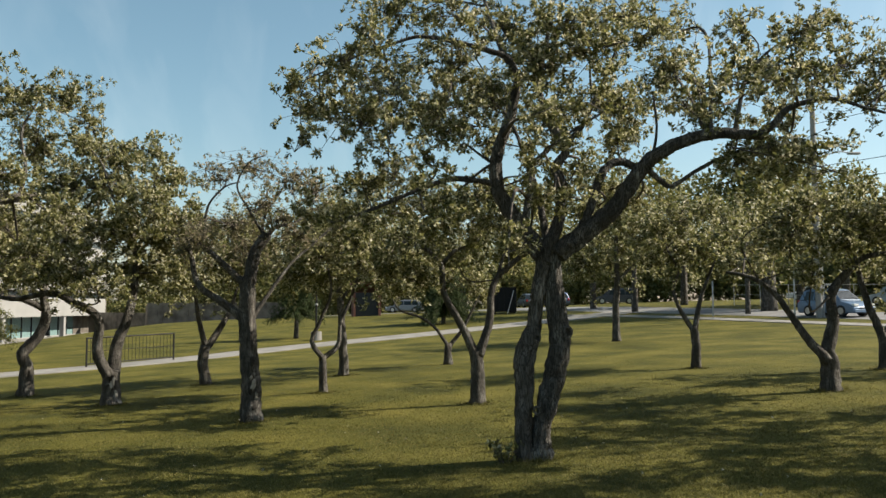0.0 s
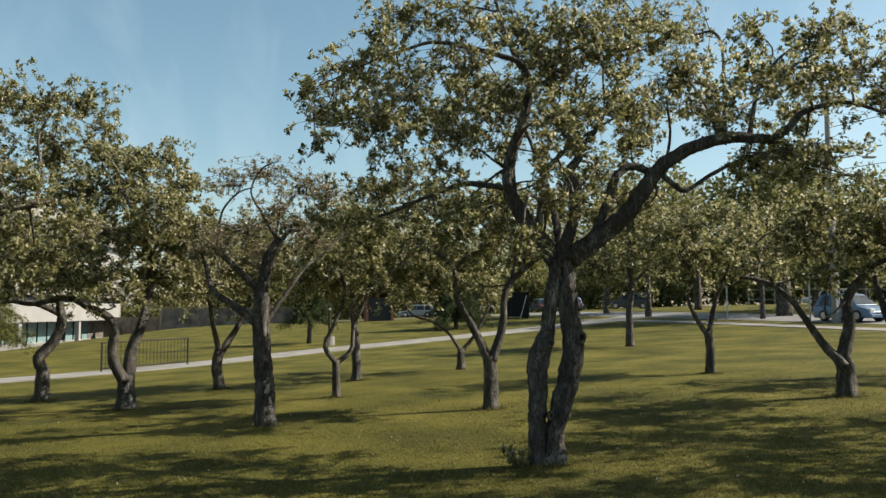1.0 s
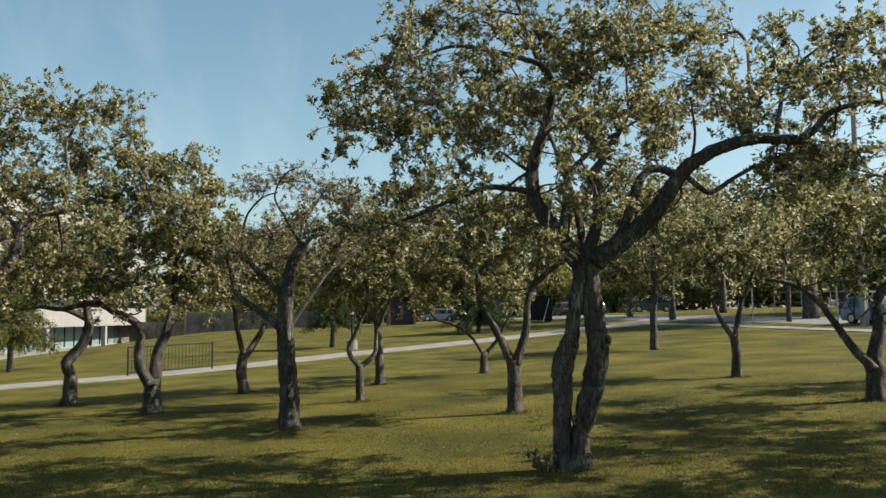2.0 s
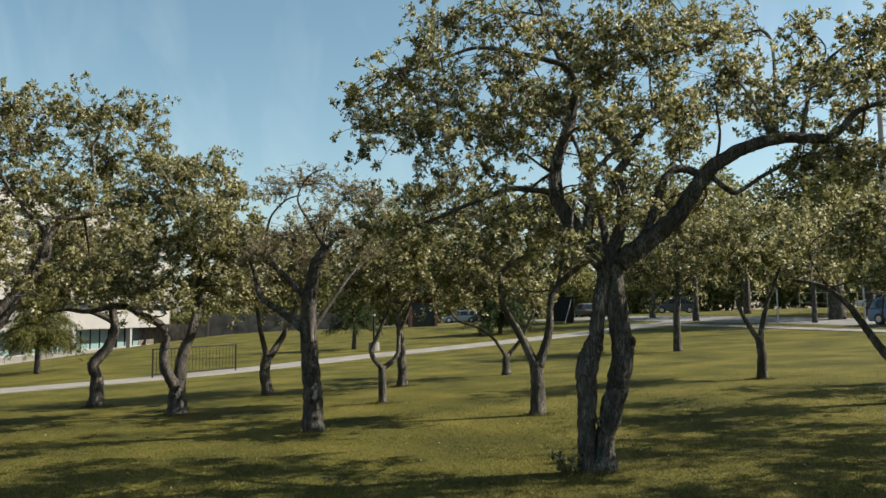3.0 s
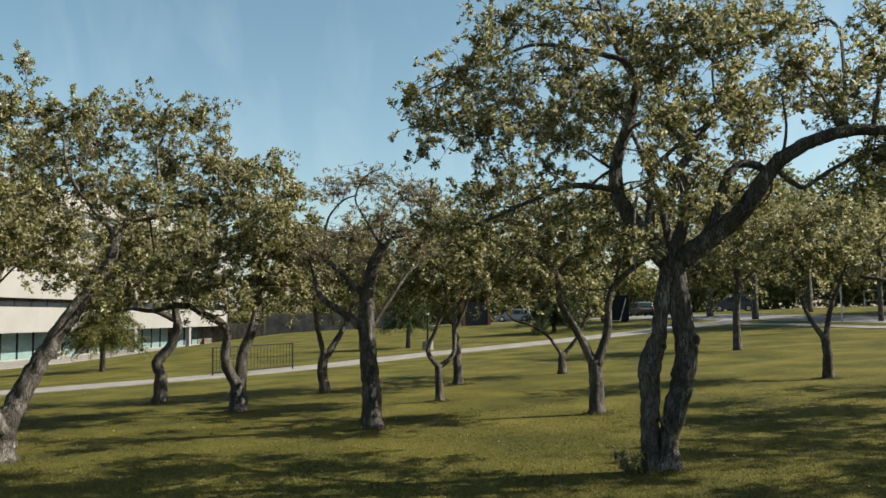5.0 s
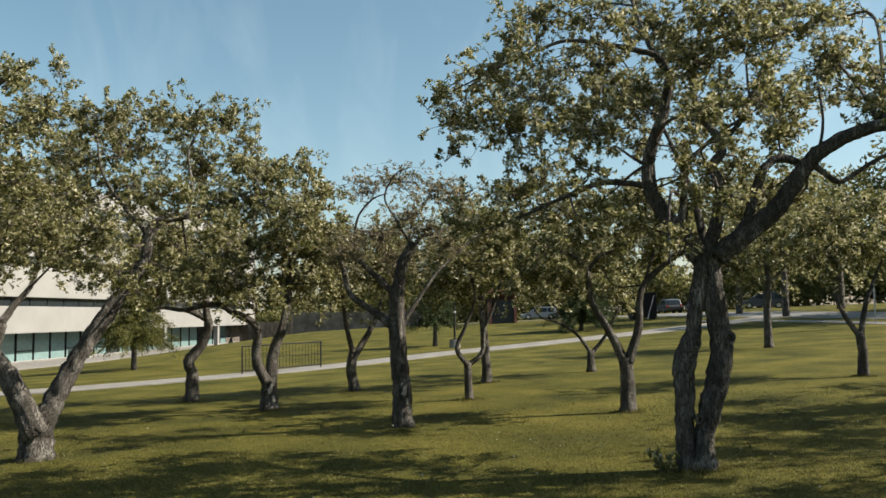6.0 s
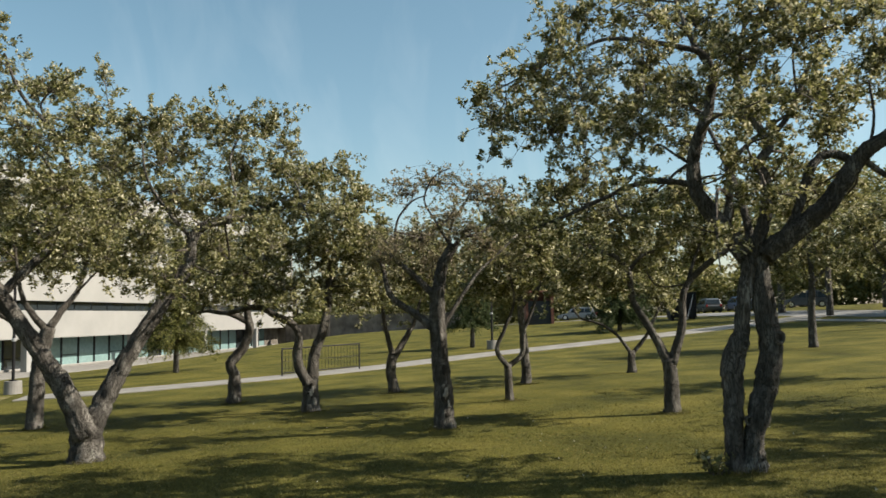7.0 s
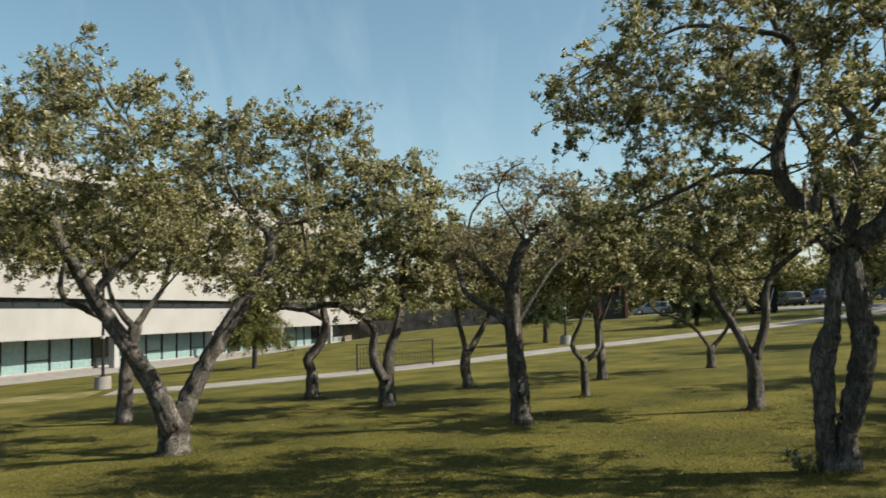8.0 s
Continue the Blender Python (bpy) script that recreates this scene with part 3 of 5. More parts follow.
limb(planted, [(-0.83, -0.60, 2.10), (-0.99, -0.84, 2.27), (-1.11, -1.05, 2.38), (-1.09, -1.16, 2.62), (-0.98, -1.20, 2.90)], 0.060, 0.040,
     [])
broad = grow(planted)
planted = sapling("crabapple tree with a single dark trunk behind the forked one", (-12.45, 15.12), 0.068, 1.0, 31)
limb(planted, [(0.00, 0.00, -0.05), (0.04, 0.03, 0.84), (0.10, 0.08, 1.58), (0.20, 0.16, 2.14)], 0.200, 0.150,
     [])
limb(planted, [(0.18, 0.15, 2.08), (-0.03, -0.02, 2.40), (-0.21, -0.17, 2.85), (-0.30, -0.24, 3.60)], 0.100, 0.030,
     [(-1.34, 0.87, 3.85, 1.06, 0.75), (-0.52, -1.42, 3.67, 0.80, 0.52), (-0.80, -0.30, 4.64, 0.85, 0.57), (-1.13, -1.42, 4.05, 0.90, 0.60), (-1.00, -2.13, 4.45, 0.81, 0.67)])
limb(planted, [(0.22, 0.18, 2.14), (0.32, 0.44, 2.52), (0.45, 0.74, 2.91), (0.47, 0.95, 3.37), (0.46, 1.13, 4.05)], 0.100, 0.030,
     [(1.13, -0.65, 4.00, 0.91, 0.64), (2.15, -0.70, 3.47, 0.73, 0.47), (-0.22, 0.50, 4.96, 1.08, 0.65), (-0.94, 1.93, 3.62, 0.71, 0.40), (1.19, 2.04, 3.39, 0.57, 0.40), (1.02, 0.88, 4.40, 0.90, 0.60)])
grow(planted)
planted = sapling("crabapple tree with two short stems and dense leafy crown", (-6.84, 16.69), 0.072, 1.0, 36)
limb(planted, [(0.00, 0.00, -0.05), (0.02, 0.01, 0.32), (0.00, 0.00, 0.72)], 0.225, 0.190,
     [])
limb(planted, [(0.03, -0.19, 0.59), (-0.17, -0.27, 1.08), (-0.14, -0.26, 1.54), (-0.22, -0.29, 1.85), (-0.59, -0.44, 2.09), (-0.97, -0.60, 2.28), (-1.52, -0.82, 2.17), (-1.89, -0.97, 2.22)], 0.145, 0.045,
     [(-1.03, -0.97, 2.83, 0.76, 0.49), (-0.91, -0.09, 3.45, 0.88, 0.62), (0.09, -1.27, 2.59, 0.94, 0.44)])
limb(planted, [(-0.02, 0.19, 0.63), (0.03, 0.21, 1.21), (0.22, 0.29, 1.82), (0.33, 0.33, 2.53), (0.32, 0.33, 3.25), (0.17, 0.27, 3.96)], 0.155, 0.055,
     [(0.19, -0.48, 3.53, 1.18, 0.56), (0.18, 0.77, 2.79, 0.95, 0.52), (0.80, 0.38, 3.37, 0.91, 0.55), (1.29, 0.31, 3.72, 0.47, 0.61), (1.52, -0.68, 2.72, 0.47, 0.34)])
limb(planted, [(0.39, 0.16, 3.11), (0.56, 0.43, 3.86), (0.61, 0.65, 4.74), (0.65, 0.86, 5.28)], 0.050, 0.012,
     [(1.24, -1.22, 4.00, 0.70, 0.51), (1.01, -0.26, 5.09, 0.28, 0.36), (1.00, 0.79, 4.76, 0.51, 0.43)])
limb(planted, [(0.27, 0.11, 3.70), (-0.03, -0.14, 4.38), (-0.15, -0.32, 4.94), (-0.40, -0.56, 5.31)], 0.050, 0.012,
     [(-0.78, 0.30, 5.52, 0.66, 0.37), (-0.21, 1.00, 5.30, 0.79, 0.51), (-0.55, 0.98, 4.67, 1.18, 0.62), (-1.53, 0.95, 4.66, 0.87, 0.72)])
stubby = grow(planted)
planted = sapling("leaning crabapple tree with a crooked dark trunk near the path", (-10.07, 19.57), 0.075, 0.9, 43)
limb(planted, [(0.00, 0.00, -0.05), (0.03, 0.01, 0.64), (-0.05, -0.03, 1.03), (0.22, 0.11, 1.45), (0.36, 0.19, 1.93), (0.30, 0.16, 2.48), (0.39, 0.20, 3.17)], 0.210, 0.080,
     [(-0.36, 1.02, 3.21, 1.02, 0.66), (-0.19, -0.21, 3.84, 0.88, 0.57), (0.32, 0.78, 2.92, 0.76, 0.43)])
limb(planted, [(0.34, 0.17, 2.10), (-0.08, -0.04, 2.32), (-0.51, -0.26, 2.41), (-0.98, -0.50, 2.34)], 0.100, 0.040,
     [(-0.19, -0.90, 2.99, 0.89, 0.74), (-0.57, -1.20, 3.75, 1.02, 0.87)])
grow(planted)
planted = sapling("thin crabapple tree with a flaking trunk and sparse twiggy top", (-3.10, 13.09), 0.038, 0.36, 47)
limb(planted, [(0.02, 0.00, -0.05), (0.00, 0.00, 0.51), (-0.04, -0.01, 1.23), (-0.07, -0.02, 1.83), (-0.06, -0.01, 2.31)], 0.178, 0.135,
     [])
limb(planted, [(-0.05, -0.01, 2.24), (0.04, 0.01, 2.70), (0.23, 0.05, 3.03)], 0.120, 0.090,
     [])
limb(planted, [(0.22, 0.05, 2.99), (0.35, 0.18, 3.16), (0.61, 0.33, 3.23), (0.95, 0.51, 3.49)], 0.050, 0.015,
     [(0.77, -0.04, 2.97, 0.49, 0.27), (0.38, 0.04, 3.25, 0.47, 0.18), (1.06, -0.20, 3.66, 0.39, 0.28), (0.68, -0.13, 3.86, 0.51, 0.25)])
limb(planted, [(-0.07, -0.02, 2.14), (-0.39, -0.14, 2.49), (-0.77, -0.27, 2.84), (-0.90, -0.35, 2.91)], 0.075, 0.040,
     [(-0.58, -1.06, 2.89, 0.35, 0.35), (-1.06, -0.04, 2.79, 0.31, 0.31)])
limb(planted, [(-0.75, -0.18, 2.85), (-0.70, -0.23, 3.32), (-0.60, -0.28, 3.54), (-0.37, -0.30, 3.76), (-0.14, -0.31, 3.83)], 0.035, 0.012,
     [(-0.83, 0.71, 4.11, 0.46, 0.27), (-0.43, 0.35, 3.20, 0.59, 0.29)])
limb(planted, [(0.13, 0.03, 2.93), (0.17, 0.15, 3.36), (0.33, 0.29, 3.66), (0.48, 0.43, 3.97), (0.60, 0.56, 4.18)], 0.030, 0.010,
     [(0.37, -0.85, 3.42, 0.46, 0.23)])
limb(planted, [(0.18, 0.04, 2.98), (-0.05, -0.12, 3.42), (-0.20, -0.26, 3.77), (-0.01, -0.32, 4.13), (0.27, -0.36, 4.25)], 0.030, 0.010,
     [(-0.09, 0.42, 4.16, 0.57, 0.26), (-0.26, 0.89, 2.76, 0.61, 0.25)])
limb(planted, [(-0.00, -0.00, 1.64), (0.23, 0.16, 2.04), (0.54, 0.34, 2.53), (0.84, 0.52, 2.84), (1.22, 0.71, 3.22)], 0.050, 0.018,
     [])
limb(planted, [(-0.10, -0.02, 1.62), (-0.48, -0.04, 1.92), (-0.85, -0.06, 2.19), (-0.99, -0.02, 2.65), (-1.09, 0.02, 2.98)], 0.085, 0.035,
     [])
flaking = grow(planted, LEAF_SPARSE)
planted = sapling("crabapple tree with a bent brown trunk near the railing", (-6.06, 20.80), 0.082, 1.15, 58)
limb(planted, [(0.01, 0.00, -0.06), (-0.08, -0.02, 0.53), (-0.03, -0.01, 1.01)], 0.165, 0.140,
     [])
limb(planted, [(-0.03, -0.01, 0.92), (-0.19, -0.13, 1.69), (-0.25, -0.22, 2.26), (-0.32, -0.32, 2.91)], 0.100, 0.030,
     [(-0.20, -1.16, 2.60, 0.89, 0.57), (-0.20, -0.30, 3.63, 0.89, 0.73)])
limb(planted, [(-0.00, -0.00, 0.96), (0.31, 0.24, 1.53), (0.50, 0.45, 2.00), (0.66, 0.65, 2.79)], 0.115, 0.030,
     [(0.31, 0.53, 2.94, 1.07, 0.75), (0.69, 0.79, 3.79, 1.26, 0.93)])
grow(planted)
planted = sapling("young crabapple tree with a slim Y-shaped trunk on the lawn", (-2.55, 17.35), 0.072, 1.1, 63)
limb(planted, [(0.00, 0.00, -0.05), (-0.03, -0.00, 0.49), (-0.03, -0.00, 0.79)], 0.105, 0.085,
     [])
limb(planted, [(-0.00, -0.18, 0.73), (-0.23, -0.21, 1.09), (-0.07, -0.19, 1.51), (0.16, -0.16, 2.11), (0.09, -0.17, 2.71)], 0.070, 0.025,
     [(-0.16, -0.12, 2.96, 0.86, 0.60), (-0.52, -0.77, 2.45, 0.57, 0.45), (-0.18, 0.88, 2.39, 0.51, 0.31)])
limb(planted, [(-0.08, 0.35, 0.69), (0.24, 0.40, 0.99), (0.30, 0.40, 1.50), (0.51, 0.43, 2.00), (0.75, 0.47, 2.75)], 0.070, 0.025,
     [(0.67, -1.11, 3.24, 0.84, 0.58), (0.95, -0.35, 2.70, 0.67, 0.44), (0.18, 0.90, 4.00, 0.87, 0.47), (1.25, 0.50, 3.24, 0.63, 0.63)])
grow(planted)
planted = sapling("crabapple tree with a straight grey trunk on the lawn", (-2.68, 21.83), 0.082, 1.15, 68)
limb(planted, [(0.00, 0.00, -0.06), (-0.04, -0.00, 1.00), (-0.10, -0.01, 2.06), (-0.14, -0.02, 3.28), (-0.14, -0.02, 4.21)], 0.160, 0.060,
     [(-0.25, 0.78, 3.82, 1.41, 1.09), (-0.86, -1.24, 3.35, 0.85, 0.71)])
limb(planted, [(-0.07, -0.01, 2.06), (0.45, 0.28, 2.68), (1.20, 0.60, 3.16)], 0.060, 0.020,
     [(1.40, -0.16, 3.20, 1.26, 0.92)])
grow(planted)
planted = sapling("crabapple tree with two arching dark limbs on the lawn", (0.59, 14.11), 0.062, 0.9, 72)
limb(planted, [(-0.00, 0.00, -0.05), (0.01, -0.00, 0.49), (-0.03, 0.00, 0.91)], 0.148, 0.118,
     [])
limb(planted, [(-0.02, 0.00, 0.82), (-0.28, -0.02, 1.37), (-0.57, -0.03, 1.90), (-0.63, -0.06, 2.41), (-0.92, -0.08, 2.70), (-1.37, -0.09, 2.80)], 0.100, 0.030,
     [(-1.25, 0.96, 2.99, 0.64, 0.40), (-1.60, -0.40, 2.39, 0.47, 0.47), (-1.02, 0.10, 2.12, 0.41, 0.41), (-0.73, -0.80, 3.10, 0.64, 0.44)])
limb(planted, [(0.02, -0.00, 0.82), (0.22, 0.05, 1.42), (0.26, 0.10, 1.91), (0.39, 0.16, 2.21), (0.80, 0.20, 2.57), (1.24, 0.24, 2.82)], 0.100, 0.040,
     [(0.64, 0.88, 2.98, 0.54, 0.42), (-0.41, 0.67, 2.65, 0.77, 0.30)])
limb(planted, [(-0.61, 0.03, 2.41), (-0.38, 0.16, 2.67), (-0.02, 0.29, 2.83), (0.09, 0.43, 3.35)], 0.045, 0.015,
     [(-0.09, -1.21, 2.98, 0.62, 0.42), (-0.83, 0.29, 3.69, 0.58, 0.31), (0.15, -0.16, 3.56, 0.55, 0.35)])
limb(planted, [(0.34, 0.14, 2.10), (0.50, 0.30, 2.60), (0.72, 0.42, 3.05), (1.05, 0.55, 3.40)], 0.045, 0.014,
     [(0.75, 0.30, 3.20, 0.55, 0.40), (1.20, 0.70, 3.45, 0.50, 0.35), (0.40, -0.40, 3.55, 0.50, 0.30), (1.25, -0.20, 2.95, 0.45, 0.32), (0.60, 0.90, 2.75, 0.45, 0.30)])
neighbour = grow(planted)
planted = sapling("crabapple tree with a low arching limb beside the path", (0.15, 24.48), 0.085, 1.1, 78)
limb(planted, [(-0.00, 0.00, -0.05), (-0.02, 0.00, 0.36), (0.00, -0.00, 0.64)], 0.150, 0.120,
     [])
limb(planted, [(-0.01, 0.00, 0.54), (-0.39, 0.00, 1.09), (-0.87, 0.01, 1.43), (-1.45, 0.01, 1.62), (-1.69, 0.01, 1.98)], 0.070, 0.030,
     [(-1.38, 1.29, 2.44, 1.01, 0.61)])
limb(planted, [(0.04, 0.50, 0.52), (0.44, 0.50, 1.03), (0.69, 0.49, 1.52), (1.01, 0.49, 2.15)], 0.080, 0.030,
     [(0.81, -0.18, 2.48, 0.73, 0.66), (-0.21, -0.87, 3.04, 1.39, 0.66)])
grow(planted)
planted = sapling("larger lawn tree with a thick upright trunk", (7.32, 34.23), 0.11, 0.85, 83)
limb(planted, [(-0.00, 0.00, -0.07), (-0.00, 0.00, 1.19), (0.07, -0.01, 2.50), (0.05, -0.01, 3.95), (0.07, -0.01, 4.91)], 0.220, 0.080,
     [(0.45, 1.85, 3.83, 2.47, 1.32), (-1.40, 0.01, 3.23, 1.52, 0.98), (-0.13, -0.93, 4.94, 2.28, 0.95)])
limb(planted, [(0.07, -0.01, 2.50), (0.84, 0.37, 3.24), (1.68, 0.73, 3.99)], 0.090, 0.030,
     [(1.54, 0.14, 3.96, 2.07, 1.26)])
grow(planted)
planted = sapling("crabapple tree with a forked trunk and pale leafy crown", (6.02, 19.32), 0.075, 0.75, 87)
limb(planted, [(-0.00, 0.00, -0.04), (0.00, -0.00, 0.57), (-0.05, 0.02, 1.00)], 0.125, 0.110,
     [])
limb(planted, [(-0.03, 0.01, 0.87), (-0.32, 0.04, 1.35), (-0.50, 0.05, 1.89), (-0.40, -0.04, 2.32), (-0.65, -0.01, 2.87)], 0.075, 0.025,
     [(-0.77, 0.08, 2.74, 0.85, 0.54), (-1.10, -0.21, 3.37, 0.68, 0.53), (-0.37, -0.90, 3.52, 1.21, 0.50)])
limb(planted, [(-0.02, 0.00, 0.91), (0.15, 0.10, 1.58), (0.34, 0.18, 2.03), (0.65, 0.23, 2.74)], 0.080, 0.025,
     [(0.16, 0.41, 2.90, 1.19, 0.72), (1.19, 0.98, 2.79, 0.89, 0.63), (1.17, 0.45, 3.43, 1.02, 0.56)])
grow(planted)
planted = sapling("crabapple tree with long low spreading limbs on the lawn", (6.54, 13.76), 0.062, 0.72, 92)
limb(planted, [(0.01, -0.00, -0.04), (-0.00, 0.00, 0.45), (-0.05, 0.02, 0.71)], 0.190, 0.150,
     [])
limb(planted, [(-0.08, -0.13, 0.51), (-0.35, -0.00, 0.87), (-0.58, 0.10, 1.27), (-0.81, 0.21, 1.66), (-1.14, 0.37, 1.94), (-1.52, 0.55, 2.04)], 0.095, 0.030,
     [(-0.83, -0.56, 2.57, 0.85, 0.51), (-0.50, 1.68, 2.65, 0.67, 0.55), (-1.11, 1.24, 2.20, 0.43, 0.25), (-0.62, -0.54, 3.02, 0.80, 0.38)])
limb(planted, [(-0.05, 0.02, 0.64), (0.10, 0.02, 1.15), (0.12, 0.08, 1.63), (0.38, 0.03, 2.02), (0.65, -0.03, 2.26), (1.02, -0.14, 2.33)], 0.135, 0.040,
     [(0.03, -0.31, 2.50, 0.70, 0.39), (0.35, -0.13, 2.97, 0.79, 0.44), (1.12, 0.44, 2.83, 0.65, 0.53), (1.22, -0.23, 2.59, 0.91, 0.67), (-0.86, -1.37, 1.97, 0.46, 0.21)])
grow(planted)
planted = sapling("crabapple tree with a leaning dark trunk on the lawn", (9.28, 17.07), 0.07, 0.6, 97)
limb(planted, [(-0.00, 0.00, -0.06), (-0.02, 0.01, 0.65), (-0.22, 0.12, 1.30), (-0.35, 0.19, 1.91), (-0.40, 0.22, 2.39)], 0.140, 0.050,
     [(0.13, 0.56, 3.44, 0.69, 0.42), (0.53, 0.05, 2.08, 0.96, 0.52)])
limb(planted, [(0.17, 0.36, 0.63), (0.46, 0.20, 1.36), (0.67, 0.09, 2.08)], 0.080, 0.030,
     [(0.12, -1.11, 2.92, 1.08, 0.79), (0.77, -0.93, 2.49, 0.99, 0.85)])
grow(planted)


# old pruning scars on the twin-stemmed trunk
def knot(tree_root, x, y, z, r, face):
    bm = bmesh.new()
    n, m = 16, 8
    ring = []
    for i in range(n):
        a = 2 * math.pi * i / n
        row = []
        for j in range(m):
            c = 2 * math.pi * j / m
            rr = r * (1 + 0.08 * math.sin(3 * a)) + r * 0.42 * math.cos(c)
            row.append(bm.verts.new((rr * math.cos(a), -r * 0.5 * math.sin(c), rr * 1.2 * math.sin(a))))
        ring.append(row)
    for i in range(n):
        for j in range(m):
            bm.faces.new((ring[i][j], ring[(i + 1) % n][j], ring[(i + 1) % n][(j + 1) % m], ring[i][(j + 1) % m]))
    bmesh.ops.recalc_face_normals(bm, faces=bm.faces)
    ob = part("knot", bm, BARK, tree_root, smooth=True)
    ob.matrix_basis = pose(x, y, z, 0, 0, face)


knot(twin, 0.4, -0.09, 1.37, 0.045, 20)
knot(twin, 0.07, -0.085, 1.31, 0.034, 15)
knot(twin, 0.06, -0.095, 0.54, 0.032, 0)


# pale places where the bark has flaked away
PALE_WOOD = material("bare_wood", [(0.13, 0.115, 0.1), (0.25, 0.23, 0.2), (0.42, 0.39, 0.35)], 0.9, 22, 6, 0.6, 70, stretch=(1, 1, 0.4), grain=0.3)
FLAKED = plain("flaked_edge", (0.03, 0.025, 0.02), 0.95)


def flake(tree_root, x, y, z, radius, face, wide, high, seed, mat, name="bare_patch"):
    """An uneven patch that hugs the trunk round (x, y); face: degrees from -y towards +x."""
    rng = np.random.RandomState(seed)
    n, rings = 18, 4
    edge = 1 + 0.55 * rng.uniform(-1, 0.8, n)
    bm = bmesh.new()

    def at(u, v, lift):
        a = radians(face) + u / radius
        r = radius + lift
        return bm.verts.new((x + math.sin(a) * r, y - math.cos(a) * r, z + v))

    mid = at(0, 0, 0.016)
    loops = [[at(math.cos(2 * math.pi * i / n) * wide * edge[i] * k / rings, math.sin(2 * math.pi * i / n) * high * edge[i] * k / rings, 0.016 if k < rings else -0.03) for i in range(n)] for k in range(1, rings + 1)]
    for i in range(n):
        j = (i + 1) % n
        bm.faces.new((mid, loops[0][i], loops[0][j]))
        for a, b in zip(loops, loops[1:]):
            bm.faces.new((a[i], b[i], b[j], a[j]))
    bmesh.ops.recalc_face_normals(bm, faces=bm.faces)
    return part(name, bm, mat, tree_root, smooth=True)


for v, (face, z, wide, high, mat) in enumerate(((30, 0.60, 0.06, 0.1, PALE_WOOD), (46, 0.42, 0.03, 0.06, PALE_WOOD), (14, 0.71, 0.035, 0.04, PALE_WOOD), (20, 0.98, 0.05, 0.09, FLAKED), (36, 0.24, 0.04, 0.06, FLAKED), (8, 0.5, 0.035, 0.07, FLAKED))):
    flake(flaking, 0.0, 0.0, z, 0.152, face, wide, high, 60 + v, mat)
for v, (face, z, wide, high, mat) in enumerate(((30, 0.46, 0.1, 0.17, FLAKED), (30, 0.45, 0.07, 0.13, PALE_WOOD), (55, 0.22, 0.05, 0.09, PALE_WOOD))):
    flake(stubby, 0.01, 0.0, z, 0.188 + 0.006 * v, face, wide, high, 80 + v, mat)


# the orchard goes on beside the view and shades the lawn
for source, ox, oy, turn in ((broad, 9.6, 9.7, 40), (neighbour, 13.4, 15.6, 130), (neighbour, 8.7, 6.3, 75)):
    copy_thing(source, pose(ox, oy, float(ground_z(ox, oy)), 0, 0, turn))


# ---- the white building ----
def facade_building():
    """A long office block: white bands over a recessed glazed ground floor on columns."""
    root = empty("office_building", pose(-48, 46, -2.25, 0, 0, 2.0))
    tagged(root, "long white office building with banded storeys and glazed ground floor", "building")
    u0, u1 = -52.0, 75.0
    bands = ((2.82, 5.18), (6.0, 8.88), (9.68, 12.48), (13.33, 14.68), (15.38, 16.78))
    for lo, hi in bands:
        part("wall_band", boxed(-0.45, u0, lo, 0.0, u1, hi, bevel=0.03), WHITE_WALL, root)
    tops = [b[1] for b in bands]
    for (lo, _), hi in zip(bands[1:], tops):
        # shade of the window strips, put in as near-black boxes
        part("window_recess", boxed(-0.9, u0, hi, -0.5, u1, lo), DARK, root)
        n = int((u1 - u0) / 2.57)
        for i in range(n):
            a = u0 + i * 2.57
            part("pane", boxed(-0.46, a + 0.06, hi + 0.03, -0.42, a + 2.5, lo - 0.03), PANE_DARK, root)
    part("soffit", boxed(-3.4, u0, 2.78, -0.02, u1, 2.818), WHITE_WALL, root)
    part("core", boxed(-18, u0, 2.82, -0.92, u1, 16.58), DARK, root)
    part("roof", boxed(-18.2, u0 - 0.1, 16.782, 0.05, u1 + 0.1, 17.05, bevel=0.03), WHITE_WALL, root)
    part("end_wall", boxed(-18, u1, -0.6, 0.0, u1 + 0.4, 16.3), STONE_GREY, root)
    part("back_wall", boxed(-18.3, u0, -0.6, -18.0, u1, 16.3), WHITE_WALL, root)
    # ground floor: plinth, panes between dark mullions
    part("plinth", boxed(-3.0, u0, -0.6, -2.2, u1, 0.12), CONCRETE, root)
    # near-black sheet for the unlit rooms behind the glazing
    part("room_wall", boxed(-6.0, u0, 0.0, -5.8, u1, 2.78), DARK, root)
    i, a = 0, u0 + 0.9
    while a < u1 - 6:
        b = part("window", boxed(-2.42, a + 0.07, 0.2, -2.38, a + 2.5, 2.76), PANE if i % 9 != 7 else PANE_DARK, root)
        if i % 3 == 1:
            part("transom", boxed(-2.4, a + 0.06, 1.05, -2.3, a + 2.51, 1.12), BLACK_METAL, b)
        part("mullion", boxed(-2.5, a - 0.06, 0.12, -2.25, a + 0.06, 2.78), BLACK_METAL, root)
        a += 2.57
        i += 1
    part("entrance_wall", boxed(-2.6, u1 - 5.6, -0.4, -2.3, u1, 2.78), STONE_GREY, root)
    part("sill", boxed(-2.5, u0, 0.12, -2.2, u1, 0.2), WHITE_WALL, root)
    for u in (-34.4, -18.4, -2.4, 13.6, 29.6, 45.7, 61.6):
        part("column", boxed(-0.75, u - 0.32, -0.6, -0.15, u + 0.32, 2.78, bevel=0.04), WHITE_WALL, root)
    part("apron", boxed(-2.2, u0, -0.7, 4.2, u1 - 2, 0.02, bevel=0.02), CONCRETE, root, "pale concrete walkway along the glazing")
    return root


facade_building()


